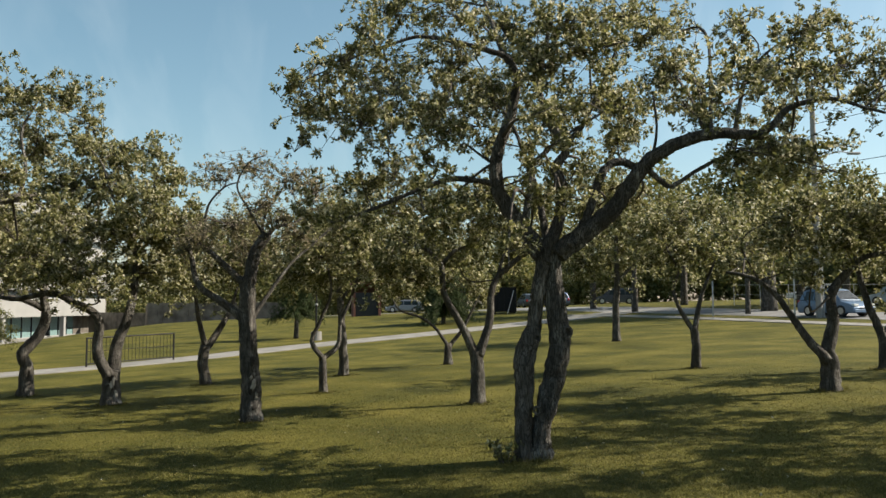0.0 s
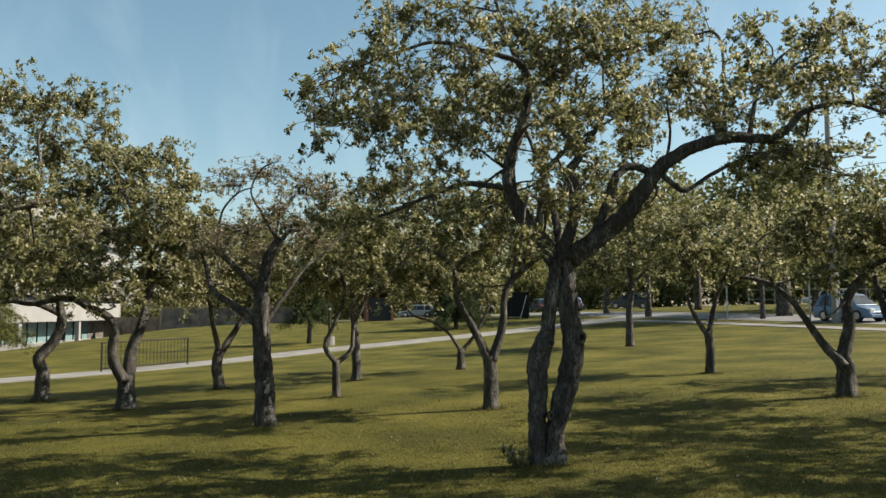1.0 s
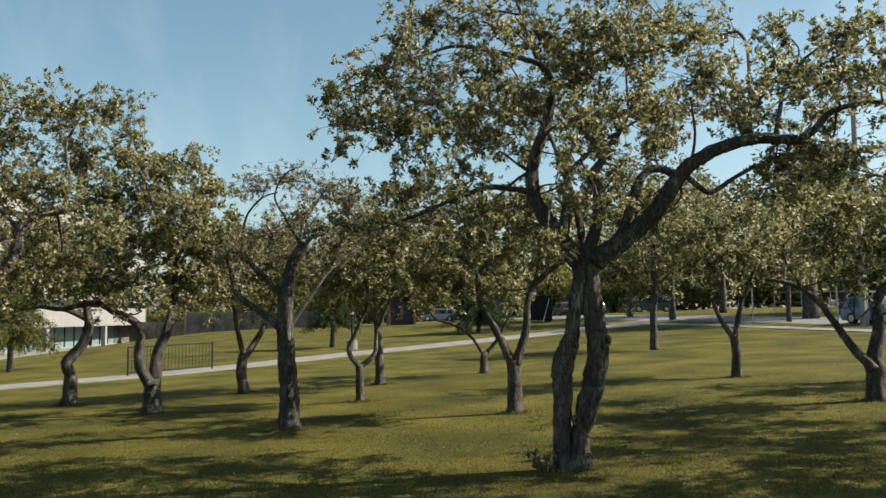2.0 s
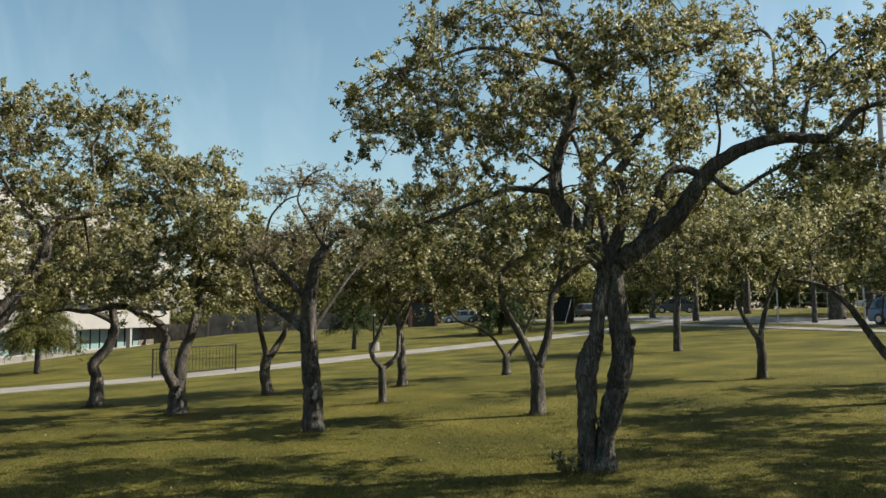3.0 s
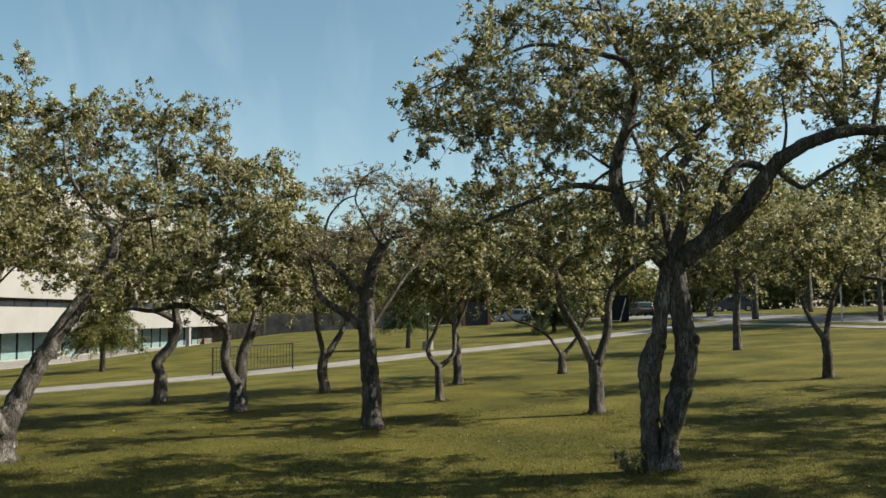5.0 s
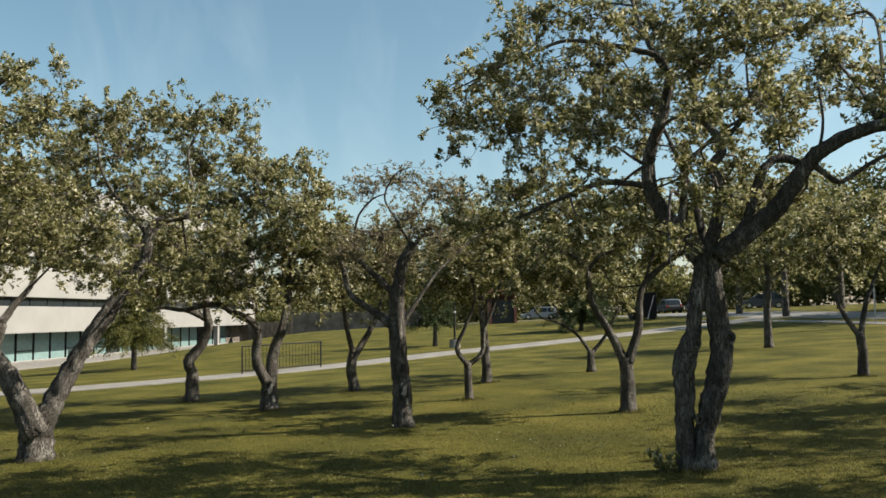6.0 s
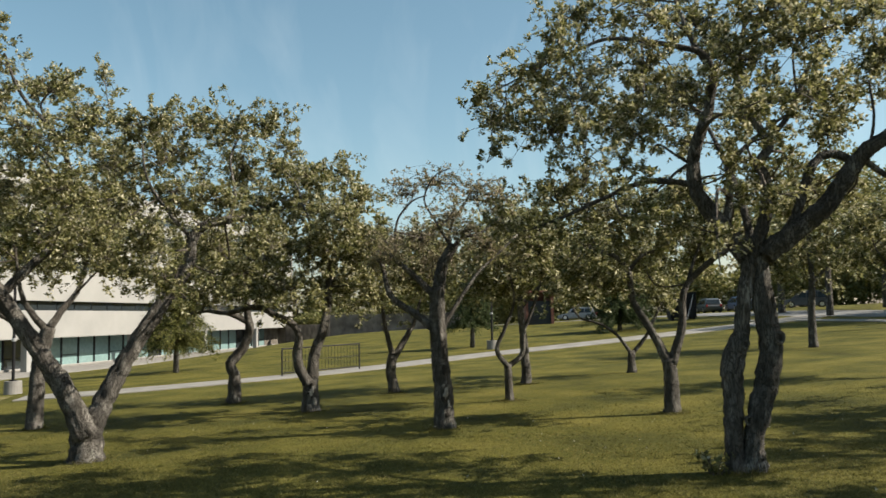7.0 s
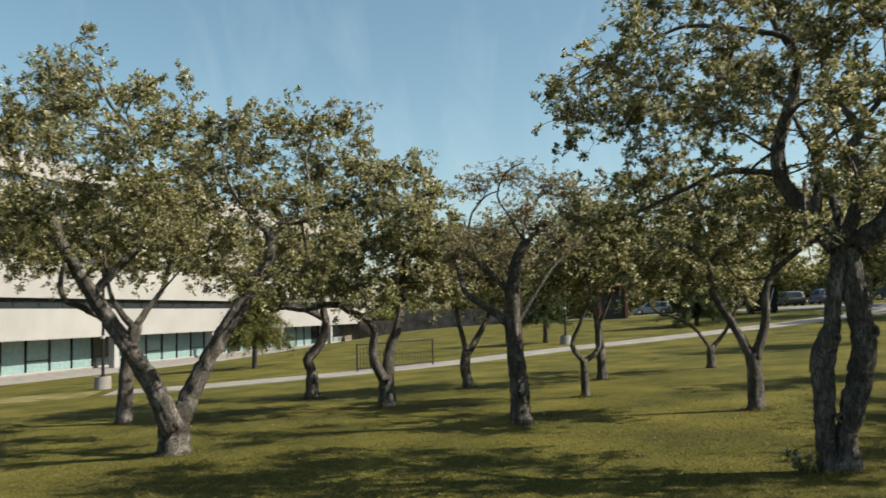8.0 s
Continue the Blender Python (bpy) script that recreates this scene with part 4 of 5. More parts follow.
# ---- banks and walls behind the lawn ----
def block_wall(name, pts, height, label, courses=4):
    """A wall of large coursed blocks on the ground."""
    x, y = pts[0]
    root = empty(name, pose(x, y, 0))
    tagged(root, label, "wall")
    rng = random.Random(5)
    for (xa, ya), (xb, yb) in zip(pts, pts[1:]):
        L = math.hypot(xb - xa, yb - ya)
        yaw = math.atan2(yb - ya, xb - xa)
        zb = min(float(ground_z(xa, ya)), float(ground_z(xb, yb))) - 0.25
        core = part("core", boxed(0, -0.1, 0, L, 0.25, height + 0.2), STONE_GREY, root)
        core.matrix_basis = Matrix.Translation((xa - x, ya - y, zb)) @ Matrix.Rotation(yaw, 4, "Z")
        h = (height + 0.25) / courses
        for c in range(courses):
            a = -0.6 * (c % 2)
            while a < L:
                b = min(a + 1.2, L)
                s = max(a, 0)
                if b - s > 0.1:
                    blk = part("block", boxed(s + 0.012, -0.18 - rng.uniform(0, 0.02), c * h + 0.012, b - 0.012, -0.1, c * h + h - 0.012, bevel=0.012), STONE_GREY, root)
                    blk.matrix_basis = core.matrix_basis.copy()
                a += 1.2
    return root


block_wall("retaining_wall", [(-34, 93), (-18, 92.5)], 3.0, "grey coursed block retaining wall behind the lawn")
block_wall("stair_wall", [(-34.1, 93.3), (-38, 106)], 3.6, "sunlit grey stone wall beside the office building")
block_wall("end_wall", [(-50.3, 118), (-38.2, 106.3)], 3.4, "shaded grey block wall joining the office building")


def brick_pier():
    x, y = -6.6, 78.0
    root = empty("brick_kiosk", pose(x, y, float(ground_z(x, y)) - 0.1, 0, 0, 12))
    tagged(root, "small dark brick kiosk with an open shaded front", "kiosk")
    part("rear_wall", boxed(-1.9, 1.5, 0, 0.55, 1.75, 3.1), BRICK, root)
    part("side_wall", boxed(0.3, -0.4, 0, 0.55, 1.5, 3.1), BRICK, root)
    part("side_wall", boxed(-2.1, -0.4, 0, -1.9, 1.75, 3.1), BRICK, root)
    # the shade in the open front, drawn as a near-black sheet
    part("front_panel", boxed(-1.9, -0.1, 0, 0.3, 0.0, 2.3), DARK, root)
    part("roof", boxed(-2.25, -0.6, 3.1, 0.75, 1.95, 3.28, bevel=0.02), BRICK, root)
    # courses on the lit pier
    for c in range(24):
        for i in range(3):
            o = 0.08 * (c % 2)
            part("brick", boxed(0.31 + i * 0.08, -0.412, c * 0.13 + 0.01, 0.38 + i * 0.08, -0.39, c * 0.13 + 0.12), BRICK, root)


brick_pier()


def skip_container():
    x, y = 5.2, 69.7
    root = empty("waste_container", pose(x, y, float(ground_z(x, y)), 0, 0, 8))
    tagged(root, "tall black steel waste container propped beside the road", "container")
    part("body", boxed(-1.1, -0.7, 0.15, 1.0, 0.9, 2.15, bevel=0.03), BLACK_METAL, root)
    for i in range(5):
        part("rib", boxed(-1.05 + i * 0.48, -0.76, 0.2, -0.97 + i * 0.48, -0.7, 2.1), BLACK_METAL, root)
    part("lid", boxed(-1.15, -0.75, 2.155, 1.05, 0.95, 2.24, bevel=0.02), BLACK_METAL, root)
    part("prop", rod(bmesh.new(), (0.1, -1.1, 0), (0.75, -0.78, 2.0), 0.035), GALV, root, "bare metal prop")
    part("skid", boxed(-1.0, -0.6, -0.1, -0.8, 0.8, 0.15), BLACK_METAL, root)
    part("skid", boxed(0.7, -0.6, -0.1, 0.9, 0.8, 0.15), BLACK_METAL, root)


skip_container()


# ---- railing on the path ----
def railing():
    a, b = Vector((-13.7, 31.15)), Vector((-11.36, 34.15))
    d = b - a
    L = d.length
    yaw = math.degrees(math.atan2(d.y, d.x))
    za, zb = float(ground_z(*a)), float(ground_z(*b))
    root = empty("railing", pose(a.x, a.y, za, 0, 0, yaw))
    tagged(root, "black steel picket railing standing beside the path", "railing")
    rise = zb - za
    for x in (0.0, L):
        z = rise * x / L
        part("post", boxed(x - 0.026, -0.026, z - 0.1, x + 0.026, 0.026, z + 1.16, bevel=0.006), BLACK_METAL, root)
    for h, r in ((1.13, 0.028), (0.14, 0.022), (0.62, 0.012)):
        part("rail", rod(bmesh.new(), (0, 0, h), (L, 0, h + rise), r, seg=8), BLACK_METAL, root)
    n = 24
    for i in range(1, n):
        x = L * i / n
        z = rise * x / L
        part("picket", rod(bmesh.new(), (x, 0, 0.14 + z), (x, 0, 1.13 + z), 0.009, seg=6), BLACK_METAL, root)


railing()


# ---- lamps, poles and wires ----
def park_lamp(x, y):
    root = empty("park_lamp", pose(x, y, float(ground_z(x, y))))
    tagged(root, "slim black park lamp on a round pale concrete footing", "lamp", "park lamps by the path")
    bm = bmesh.new()
    rod(bm, (0, 0, -0.2), (0, 0, 0.5), 0.34, 0.31, 20)
    part("footing", bm, CONCRETE, root, "pale concrete footing")
    part("base_plate", rod(bmesh.new(), (0, 0, 0.5), (0, 0, 0.54), 0.15, seg=12), BLACK_METAL, root)
    part("pole", rod(bmesh.new(), (0, 0, 0.54), (0, 0, 5.6), 0.06, 0.045, 12), BLACK_METAL, root)
    part("collar", rod(bmesh.new(), (0, 0, 2.0), (0, 0, 2.12), 0.09, seg=12), GALV, root)
    part("lamp_head", boxed(-0.2, -0.2, 5.6, 0.2, 0.2, 5.9, bevel=0.05), LAMP_WHITE, root, "pale lamp head")
    part("cap", boxed(-0.24, -0.24, 5.9, 0.24, 0.24, 5.96, bevel=0.02), BLACK_METAL, root)


park_lamp(-22.9, 27.0)
park_lamp(-7.3, 46.5)


def utility_pole(x, y, lamp):
    root = empty("utility_pole", pose(x, y, float(ground_z(x, y)) - 0.05))
    tagged(root, "weathered grey utility pole with a street lamp arm", "pole")
    part("pole", rod(bmesh.new(), (0, 0, 0), (0, 0, 14.2), 0.2, 0.14, 14), WOOD_POLE, root)
    part("conduit", rod(bmesh.new(), (0.25, -0.05, 0), (0.22, -0.05, 3.6), 0.05, seg=8), GALV, root)
    part("crossarm", boxed(-1.1, -0.08, 13.4, 1.1, 0.06, 13.55, bevel=0.01), WOOD_POLE, root)
    if lamp:
        bm = bmesh.new()
        pts, _ = smooth_line([(0.1, 0, 9.3), (0.7, 0, 9.75), (1.5, -0.05, 9.95), (2.1, -0.05, 9.9)], 0.15)
        for p, q in zip(pts, pts[1:]):
            rod(bm, p, q, 0.035, seg=8)
        arm = part("lamp_arm", bm, GALV, root)
        part("lamp_head", boxed(2.0, -0.2, 9.78, 2.75, 0.1, 9.92, bevel=0.05), GALV, arm)
    return root


utility_pole(22.2, 47.7, True)
utility_pole(41.0, 4.0, False)


def wire(a, b, sag):
    bm = bmesh.new()
    n = 14
    pts = []
    for i in range(n + 1):
        t = i / n
        p = Vector(a).lerp(Vector(b), t)
        p.z -= sag * 4 * t * (1 - t)
        pts.append(p)
    for p, q in zip(pts, pts[1:]):
        rod(bm, p, q, 0.018, seg=5)
    ob = part("overhead_wire", bm, BLACK_METAL)
    tagged(ob, "thin dark overhead wire strung between poles", "wire", "overhead wires")


for h, e in ((13.6, 0.9), (11.6, 0.4), (9.0, 0.5), (8.0, 0.3)):
    wire((22.2, 47.6, 0.85 + h), (41.0, 4.0, 1.3 + h), e)


def sign_post(x, y, h):
    root = empty("sign_post", pose(x, y, float(ground_z(x, y)) - 0.1))
    tagged(root, "thin galvanised steel post beside the road", "post", "roadside posts")
    part("post", boxed(-0.045, -0.03, 0, 0.045, 0.03, h, bevel=0.008), GALV, root)
    part("cap", boxed(-0.055, -0.04, h, 0.055, 0.04, h + 0.03), GALV, root)


sign_post(21.1, 48.5, 2.9)
sign_post(17.9, 53.6, 2.4)


# ---- vehicles ----
def paint(name, color):
    m = plain(name, color, 0.38, 0.25, 0.5)
    m.node_tree.nodes["Principled BSDF"].inputs["Coat Weight"].default_value = 0.25
    return m


def vehicle(kind, x, y, yaw, color, label, tall=1.7, length=4.6):
    """A car from a side profile, narrowed towards the roof, with glass, wheels and lamps; its nose points along +x."""
    root = empty(kind, pose(x, y, float(ground_z(x, y)) + 0.02, 0, 0, yaw))
    tagged(root, label, "car")
    mat = paint(kind + "_paint", color)
    h, L, w = tall, length, 0.9
    waist = h * 0.56
    prof = [(-L / 2, 0.35), (-L / 2 - 0.03, waist * 0.8), (-L / 2 + 0.06, waist), (L / 2 - 1.15, waist + 0.02), (L / 2 - 0.35, waist * 0.82), (L / 2 - 0.02, waist * 0.6), (L / 2, 0.32), (L / 2 - 0.1, 0.2), (-L / 2 + 0.1, 0.2)]
    roof = [(-L / 2 + 0.08, waist), (-L / 2 + 0.35, h * 0.93), (-L / 2 + 0.8, h), (L / 2 - 2.2, h), (L / 2 - 1.75, h * 0.96), (L / 2 - 0.95, waist + 0.01)]

    def loft(profile, w0, w1, z0, z1, bev):
        bm = bmesh.new()
        sides = []
        for s in (-1, 1):
            sides.append([bm.verts.new((px, s * (w0 + (w1 - w0) * min(1, max(0, (pz - z0) / (z1 - z0)))), pz)) for px, pz in profile])
        bm.faces.new(sides[0])
        bm.faces.new(sides[1][::-1])
        n = len(profile)
        for i in range(n):
            bm.faces.new((sides[0][i], sides[1][i], sides[1][(i + 1) % n], sides[0][(i + 1) % n]))
        bmesh.ops.recalc_face_normals(bm, faces=bm.faces)
        if bev:
            bmesh.ops.bevel(bm, geom=list(bm.edges), offset=bev, segments=3, affect="EDGES", profile=0.6)
        return bm

    body = part("body", loft(prof, w, w * 0.96, 0.3, waist, 0.07), mat, root, smooth=True)
    part("cabin", loft(roof, w * 0.94, w * 0.74, waist, h, 0.06), mat, root, smooth=True)
    # side glass, one pane a door, and the two screens
    slope = (0.94 - 0.74) * w / (h - waist)
    z0, z1 = waist + 0.05, h * 0.9
    cuts = (-L / 2 + 0.45, -L / 2 + 1.25, -L / 2 + 2.2, L / 2 - 1.55)
    for s in (-1, 1):
        for i in range(3):
            bm = bmesh.new()
            a, b = cuts[i] + 0.04, cuts[i + 1] - 0.04
            top_b = b - (0.3 if i == 2 else 0)
            top_a = a + (0.12 if i == 0 else 0)
            ys0, ys1 = s * (w * 0.94 - slope * (z0 - waist) + 0.006), s * (w * 0.94 - slope * (z1 - waist) + 0.006)
            vs = [bm.verts.new(v) for v in ((a, ys0, z0), (b + (0.22 if i == 2 else 0), ys0, z0), (top_b, ys1, z1), (top_a, ys1, z1))]
            bm.faces.new(vs)
            bmesh.ops.solidify(bm, geom=bm.faces[:], thickness=0.012)
            part("side_window", bm, CAR_GLASS, root)
    for xa, za, xb, zb in ((L / 2 - 1.02, waist + 0.09, L / 2 - 1.68, h * 0.93), (-L / 2 + 0.1, waist + 0.09, -L / 2 + 0.33, h * 0.9)):
        bm = bmesh.new()
        o = 0.012 if xa > 0 else -0.012
        wa, wb = w * 0.84, w * 0.68
        vs = [bm.verts.new(v) for v in ((xa + o, -wa, za), (xa + o, wa, za), (xb + o, wb, zb), (xb + o, -wb, zb))]
        bm.faces.new(vs)
        bmesh.ops.solidify(bm, geom=bm.faces[:], thickness=0.012)
        part("windscreen" if xa > 0 else "rear_window", bm, CAR_GLASS, root)
    for wx in (-L / 2 + 0.85, L / 2 - 0.9):
        for s in (-1, 1):
            tyre = part("wheel", rod(bmesh.new(), (wx, s * 0.68, 0.33), (wx, s * 0.91, 0.33), 0.33, seg=24), RUBBER, root)
            part("rim", rod(bmesh.new(), (wx, s * 0.9, 0.33), (wx, s * 0.925, 0.33), 0.2, seg=16), CHROME, tyre)
    for s in (-1, 1):
        part("headlight", boxed(L / 2 - 0.28, s * 0.62 - 0.18, waist * 0.64, L / 2 - 0.015, s * 0.62 + 0.18, waist * 0.8, bevel=0.03), LAMP_WHITE, root)
        part("tail_light", boxed(-L / 2 - 0.045, s * 0.72 - 0.1, waist * 0.72, -L / 2 + 0.05, s * 0.72 + 0.1, waist * 1.02, bevel=0.02), RED_LENS, root)
        part("mirror", boxed(L / 2 - 1.6, s * 0.9 - 0.04 + s * 0.05, waist + 0.04, L / 2 - 1.45, s * 0.9 + 0.04 + s * 0.05, waist + 0.2, bevel=0.02), mat, root)
    part("bumper", boxed(L / 2 - 0.08, -0.8, 0.24, L / 2 + 0.03, 0.8, 0.42, bevel=0.03), mat, root)
    part("grille", boxed(L / 2 - 0.06, -0.4, 0.45, L / 2 + 0.012, 0.4, 0.55, bevel=0.01), DARK, root)
    return root


vehicle("minivan", 23.6, 48.6, -69, (0.085, 0.14, 0.22), "blue-grey minivan driving along the road", 1.66, 4.2)
vehicle("parked_car", 18.0, 84.5, 170, (0.06, 0.065, 0.075), "dark grey parked sport utility car", 1.65, 4.5)
vehicle("parked_car", -4.6, 96.0, 175, (0.2, 0.21, 0.22), "silver parked car beyond the road", 1.5, 4.4)
vehicle("parked_car", 9.5, 90.0, 98, (0.07, 0.075, 0.08), "dark grey parked car facing the lawn", 1.5, 4.4)
vehicle("parked_car", 12.4, 88.5, 98, (0.08, 0.12, 0.22), "dark blue parked car facing the lawn", 1.5, 4.4)
vehicle("parked_car", 33.5, 73.0, 150, (0.7, 0.7, 0.7), "white parked car behind the wire fence", 1.45, 4.4)
vehicle("parked_car", 33.5, 59.0, 120, (0.3, 0.36, 0.44), "pale blue parked car behind the wire fence", 1.7, 4.5)


# ---- fence across the road ----
def wire_fence(pts):
    x, y = pts[0]
    root = empty("mesh_fence", pose(x, y, 0))
    tagged(root, "galvanised wire mesh fence partly hung with dark green screen", "fence")
    for (xa, ya), (xb, yb) in zip(pts, pts[1:]):
        L = math.hypot(xb - xa, yb - ya)
        n = max(2, int(L / 2.6))
        ends = []
        for i in range(n + 1):
            px, py = xa + (xb - xa) * i / n, ya + (yb - ya) * i / n
            z = float(ground_z(px, py))
            part("post", rod(bmesh.new(), (px - x, py - y, z - 0.1), (px - x, py - y, z + 1.75), 0.035, seg=8), GALV, root)
            ends.append(Vector((px - x, py - y, z)))
        for p, q in zip(ends, ends[1:]):
            part("rail", rod(bmesh.new(), p + Vector((0, 0, 1.7)), q + Vector((0, 0, 1.7)), 0.025, seg=6), GALV, root)
            part("rail", rod(bmesh.new(), p + Vector((0, 0, 0.9)), q + Vector((0, 0, 0.9)), 0.02, seg=6), GALV, root)
    return root


wire_fence([(24.5, 68.0), (29, 57), (33.5, 46.5), (38, 35)])


def hedge_screen():
    """A long dark green screen on a frame behind the fence."""
    a, b = Vector((35.5, 58.0)), Vector((50.0, 44.0))
    d = b - a
    z = float(ground_z(a.x, a.y)) - 0.2
    root = empty("windbreak_screen", pose(a.x, a.y, z, 0, 0, math.degrees(math.atan2(d.y, d.x))))
    tagged(root, "dark green windbreak screen stretched on posts", "screen")
    n = int(d.length / 3)
    for i in range(n + 1):
        part("post", rod(bmesh.new(), (i * 3, 0.06, 0), (i * 3, 0.06, 2.3), 0.05, seg=8), GALV, root)
        part("panel", boxed(i * 3 + 0.02, -0.03, 0.2, i * 3 + 2.98, 0.03, 2.2, bevel=0.01), SCREEN, root)


SCREEN = plain("green_screen", (0.05, 0.07, 0.07), 0.7)
hedge_screen()


# ---- far trees ----
def far_tree(x, y, height, spread, trunk_r, clear, seed, leaf=0.34, count=3600, mat=None, lean=0.0):
    rng = np.random.RandomState(seed)
    root = empty("shade_tree", pose(x, y, float(ground_z(x, y)) - 0.1))
    tagged(root, "tall leafy green shade tree beyond the lawn", "tree", "shade trees beyond the lawn")
    line, s = smooth_line([(0, 0, 0), (lean * 0.3, 0, clear), (lean, 0.2, height * 0.7)], 0.5)
    v, f = tube(line, trunk_r * (1.15 - 0.85 * s), 10, rng, 0.1)
    raw("trunk", v, f, BARK, root, smooth=True)
    pts, ways = [], []
    blobs = 16
    for i in range(blobs):
        a = i * 2.4 + rng.uniform(0, 0.8)
        k = rng.uniform(0, 1)
        rr = spread * rng.uniform(0.25, 0.75) * (1 - 0.5 * k ** 2)
        c = np.array([lean + math.cos(a) * rr, math.sin(a) * rr, clear + (height - clear) * (0.12 + 0.75 * k)])
        start = line[int(len(line) * 0.45 + k * len(line) * 0.5)]
        bl, bs = smooth_line([start, (start + c) / 2 + rng.normal(size=3) * 0.2, c], 0.6)
        v, f = tube(bl, trunk_r * 0.35 * (1 - 0.8 * bs), 5, rng)
        raw("limb", v, f, BARK_THIN, root)
        n = count // blobs
        d = rng.normal(size=(n, 3))
        d /= np.linalg.norm(d, axis=1)[:, None]
        d *= rng.uniform(0.3, 1.1, n)[:, None] ** 0.6
        pts.append(c + d * (spread * 0.36, spread * 0.36, (height - clear) * 0.2))
        ways.append(d + rng.normal(size=(n, 3)) * 0.8 + (0, 0, -0.2))
    quads_object("crown", leaves(np.concatenate(pts), np.concatenate(ways), leaf, rng), mat or LEAF_FAR, root)


for spec in ((13.4, 72.0, 14.5, 5.0, 0.26, 3.0, 8), (15.0, 63.2, 13.0, 4.6, 0.24, 3.2, 1), (20.6, 54.6, 12.0, 4.2, 0.16, 3.2, 2), (23.2, 57.5, 13.5, 5.2, 0.5, 3.0, 3),
             (27.5, 62.0, 11.5, 4.5, 0.3, 3.0, 4), (33.0, 66.0, 12.0, 4.8, 0.3, 3.0, 5), (21.5, 72.0, 12.5, 5.0, 0.3, 3.2, 6)):
    far_tree(*spec)
rows_of_trees = random.Random(11)
for i in range(44):
    k = (i % 22) / 21
    back = 14 * (i // 22)
    tx = -70 + 150 * k + rows_of_trees.uniform(-2, 2) + back * 0.25
    ty = 116 + back - 42 * max(0, k - 0.55) + rows_of_trees.uniform(-3, 4)
    ty += 24 if tx < -35 else 0      # clear of the building
    far_tree(tx, ty, rows_of_trees.uniform(8.0, 11.0) - (3 if i < 22 else 0), rows_of_trees.uniform(4.6, 5.8), 0.28, 0.4 if i < 22 else 1.5, 40 + i, 0.72, 2600)


for spec in ((-29, 128, 13.0, 5.4, 0.3, 1.2, 91), (-21, 126, 12.5, 5.6, 0.3, 1.2, 92), (-12, 124, 13.0, 5.6, 0.3, 1.2, 93), (-3, 125, 12.5, 5.6, 0.3, 1.2, 94), (5, 122, 13.0, 5.6, 0.3, 1.2, 95)):
    far_tree(*spec, 0.5, 4200)


def far_hedge():
    """Added leafy backdrop, dense and low, for the dark shade under the far trees."""
    rng = np.random.RandomState(21)
    n = 36000
    k = rng.rand(n)
    x = -72 + 156 * k
    y = 112 - 42 * np.maximum(0, k - 0.55) + rng.uniform(-1.2, 1.2, n)
    y = np.where(x < -34, y + 22, y)
    top = 4.4 + 0.8 * np.sin(x * 0.7) + 0.5 * np.sin(x * 2.3 + 1)
    p = np.stack([x, y, ground_z(x, y) + top * rng.rand(n) ** 0.8], 1)
    ob = quads_object("far_hedge", leaves(p, rng.normal(size=(n, 3)), 0.5, rng), LEAF_FAR)
    tagged(ob, "added dark green leafy backdrop for shade under far trees", "hedge", kind="stuff")


far_hedge()


# ---- conifers ----
def spruce(x, y, height, spread, clear, seed, mat, label):
    rng = np.random.RandomState(seed)
    root = empty("spruce_tree", pose(x, y, float(ground_z(x, y)) - 0.05))
    tagged(root, label, "tree")
    line, s = smooth_line([(0, 0, 0), (0.04, 0, height * 0.5), (0, 0, height)], 0.4)
    v, f = tube(line, 0.16 * (1.05 - s), 9, rng, 0.1)
    raw("trunk", v, f, BARK, root, smooth=True)
    quads, tv, tf = [], [], []
    z = clear
    while z < height - 0.2:
        reach = spread * (1 - (z - clear) / (height - clear)) ** 0.8 + 0.15
        for k in range(9):
            a = rng.uniform(0, 2 * math.pi)
            r = reach * rng.uniform(0.65, 1.1)
            tip = np.array([math.cos(a) * r, math.sin(a) * r, z - 0.22 * r + rng.uniform(-0.15, 0.1)])
            arc, _ = smooth_line([(0, 0, z), (tip[0] * 0.5, tip[1] * 0.5, z + 0.02), tuple(tip)], 0.25)
            v, f = tube(arc, np.linspace(0.025, 0.008, len(arc)), 4, rng)
            tf += [tuple(i + len(tv) for i in g) for g in f]
            tv += v
            n = int(90 + 160 * r)
            t = rng.uniform(0.1, 1.05, n)
            at = arc[np.minimum((t * (len(arc) - 1)).astype(int), len(arc) - 1)]
            p = at + rng.normal(size=(n, 3)) * 0.1
            w = rng.normal(size=(n, 3)) * 0.6 + (math.cos(a) * 0.5, math.sin(a) * 0.5, -0.75)
            q = leaves(p, w, 0.16, rng, 0.3)
            quads.append(q)
        z += 0.27
    quads_object("needles", np.concatenate(quads), mat, root)
    raw("branch_web", tv, tf, BARK_THIN, root)


spruce(-8.9, 49.0, 5.2, 1.6, 1.5, 1, NEEDLE, "small dark green spruce tree with a bare lower trunk")
spruce(-23.0, 38.9, 6.4, 2.2, 1.45, 2, NEEDLE_LIGHT, "yellow-green young spruce tree in front of the building")
spruce(0.0, 58.5, 5.2, 2.9, 0.75, 3, NEEDLE, "broad dark drooping spruce tree beyond the path")


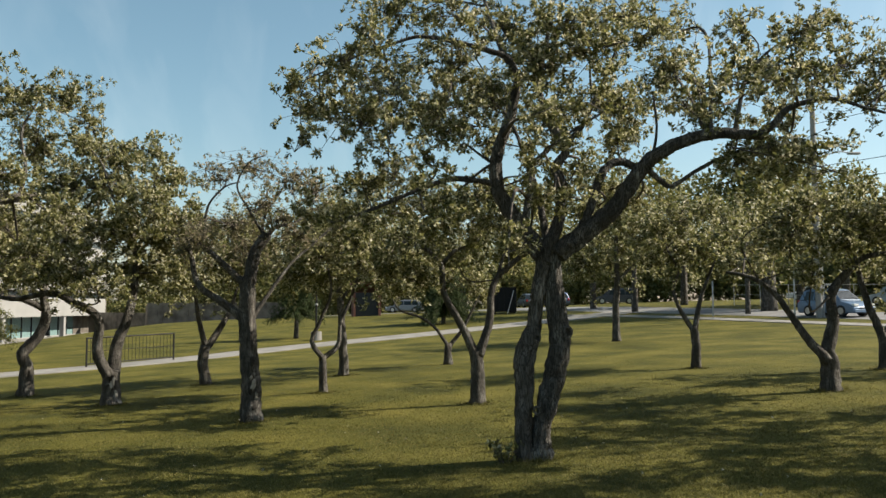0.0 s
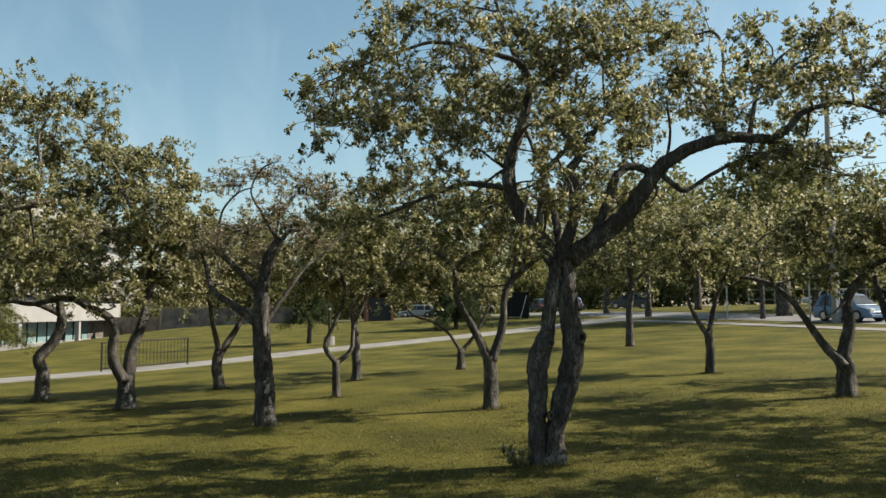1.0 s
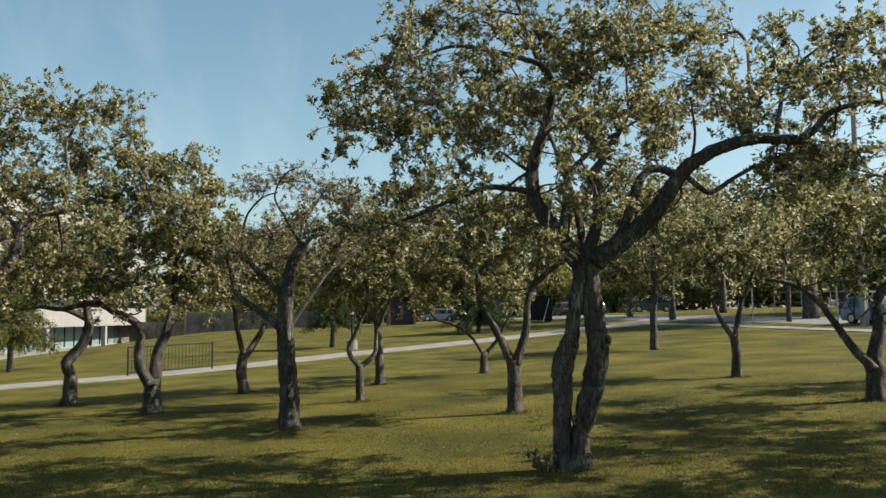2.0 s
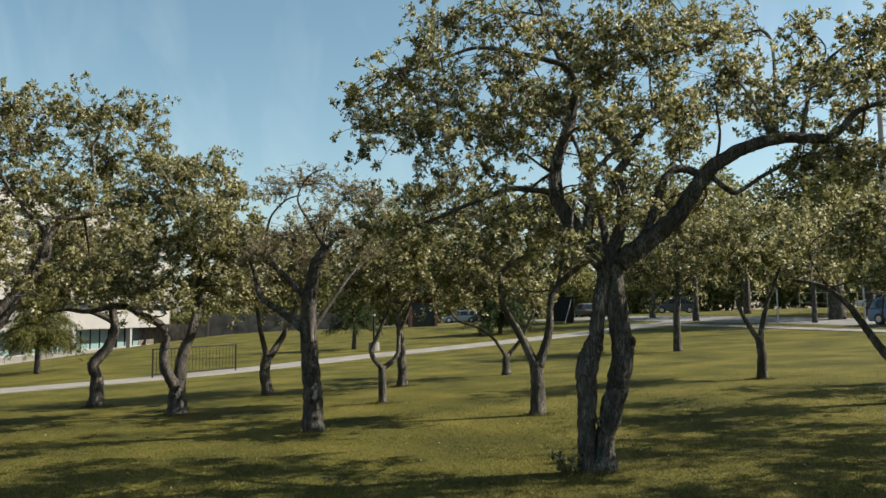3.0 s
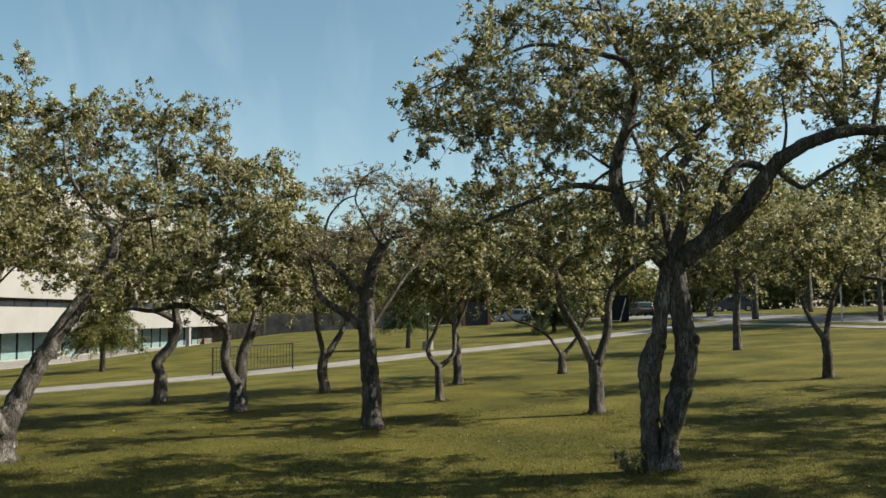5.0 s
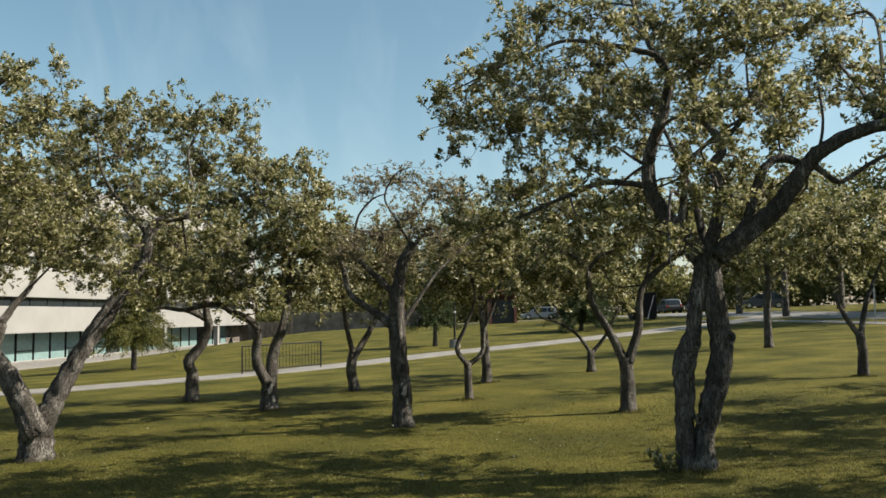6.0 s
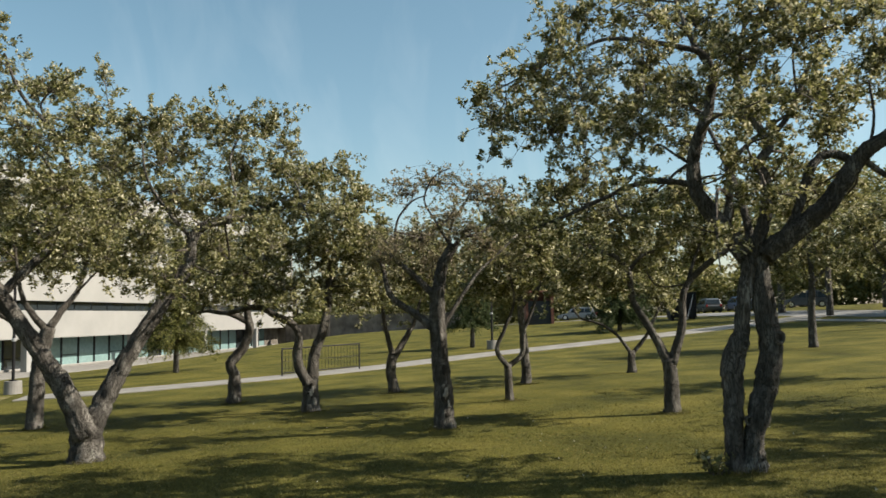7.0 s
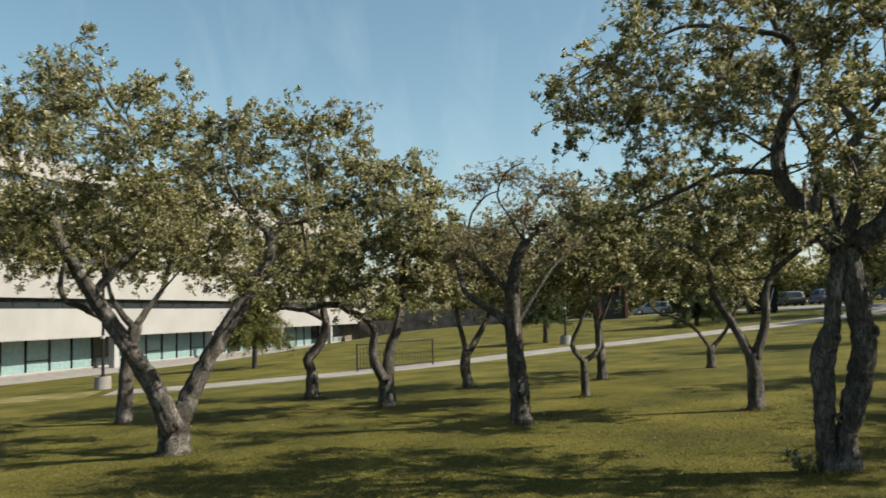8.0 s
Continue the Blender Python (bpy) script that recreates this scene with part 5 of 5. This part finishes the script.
# ---- small growth on the lawn ----
def shoots(x, y, seed, n, reach, label):
    rng = np.random.RandomState(seed)
    root = empty("sucker_shoots", pose(x, y, float(ground_z(x, y))))
    tagged(root, label, "shoots")
    tv, tf, q = [], [], []
    for i in range(n):
        a = rng.uniform(0, 2 * math.pi)
        tip = np.array([math.cos(a) * reach * rng.uniform(0.3, 1), math.sin(a) * reach * 0.6, reach * rng.uniform(0.5, 1.2)])
        ln, s = smooth_line([(tip[0] * 0.25, tip[1] * 0.25, -0.02), tuple(tip * (0.6, 0.6, 0.6)), tuple(tip)], 0.04)
        v, f = tube(ln, 0.006 * (1.2 - s), 4, rng)
        tf += [tuple(j + len(tv) for j in g) for g in f]
        tv += v
        k = 12
        p = ln[rng.randint(len(ln) // 3, len(ln), k)]
        q.append(leaves(p, rng.normal(size=(k, 3)) + (0, 0, 0.3), 0.06, rng))
    raw("stems", tv, tf, BARK_THIN, root)
    quads_object("foliage", np.concatenate(q), LEAF, root)


shoots(0.66, 8.72, 5, 11, 0.2, "small leafy sucker shoots at the foot of a trunk")


def weed(x, y, h, seed):
    rng = np.random.RandomState(seed)
    root = empty("weed_stalk", pose(x, y, float(ground_z(x, y))))
    tagged(root, "thin pale weed stalk with a seed head in grass", "weed", "weeds in the lawn")
    ln, s = smooth_line([(0, 0, -0.02), (0.01, 0, h * 0.5), (0.04, 0.02, h)], 0.03)
    v, f = tube(ln, 0.004 + 0 * s, 5, rng)
    raw("stalk", v, f, BLADE, root)
    quads_object("seed_head", leaves(np.tile(ln[-1], (14, 1)), rng.normal(size=(14, 3)), 0.013, rng), SEED, root)


SEED = plain("seed_head", (0.4, 0.38, 0.3), 0.9)
for wx, wy, wh in ((-2.95, 11.6, 0.22), (-0.5, 9.9, 0.12), (2.6, 9.3, 0.1), (-1.9, 8.4, 0.1), (-5.0, 12.6, 0.14)):
    weed(wx, wy, wh, int(wx * 10) % 97)


def grass(count):
    """Short uneven blades on the nearer lawn, thinning out with distance."""
    rng = np.random.RandomState(9)
    u = rng.rand(count)
    y = 1 / (1 / 5.0 - u * (1 / 5.0 - 1 / 26.0))
    keep = rng.rand(count) > step01((y - 12) / 14)
    y = y[keep]
    x = rng.uniform(-1.05, 0.68, len(y)) * y
    # longer grass left by the mower round the trunks
    for root in [o for o in bpy.data.objects if o.name.startswith("crabapple_tree") and 5 < o.location.y < 23]:
        a = rng.uniform(0, 2 * math.pi, 900)
        r = 0.12 + rng.exponential(0.09, 900)
        x = np.concatenate([x, root.location.x + np.cos(a) * r])
        y = np.concatenate([y, root.location.y + np.sin(a) * r])
    n = len(y)
    tall = np.ones(n)
    tall[len(y) - 900 * len([o for o in bpy.data.objects if o.name.startswith("crabapple_tree") and 5 < o.location.y < 23]):] = 2.6
    patch = np.sin(x * 1.7 + np.sin(y * 1.3) * 2) * np.sin(y * 2.1 + np.sin(x * 0.9) * 2)
    h = (0.012 + 0.006 * patch + rng.exponential(0.006, n)) * (1.1 - 0.02 * np.minimum(y, 22)) * tall
    w = 0.0021 * (0.55 + 0.11 * y) * rng.uniform(0.7, 1.4, n)
    z = ground_z(x, y) - 0.003
    a = rng.uniform(0, math.pi, n)
    dx, dy = np.cos(a) * w, np.sin(a) * w
    lx, ly = rng.normal(0, 0.9, n) * h, rng.normal(0, 0.9, n) * h
    q = np.zeros((n, 4, 3))
    q[:, 0] = np.stack([x - dx, y - dy, z], 1)
    q[:, 1] = np.stack([x + dx, y + dy, z], 1)
    q[:, 2] = np.stack([x + lx + dx * 0.25, y + ly + dy * 0.25, z + h], 1)
    q[:, 3] = np.stack([x + lx - dx * 0.25, y + ly - dy * 0.25, z + h], 1)
    ob = quads_object("grass", q, BLADE)
    tagged(ob, "short uneven olive-green grass blades on the lawn", "grass", kind="stuff")


grass(430000)


def clover(count):
    """Tiny white flower heads scattered in the grass."""
    rng = np.random.RandomState(17)
    y = rng.uniform(6, 15, count)
    x = rng.uniform(-0.8, 0.6, count) * y
    p = np.repeat(np.stack([x, y, ground_z(x, y) + 0.03], 1), 5, axis=0)
    ob = quads_object("clover_flowers", leaves(p, rng.normal(size=(count * 5, 3)) + (0, 0, 0.5), 0.015, rng, 1.6), SEED)
    tagged(ob, "tiny white clover flowers scattered in the lawn", "flowers", kind="stuff")


clover(70)
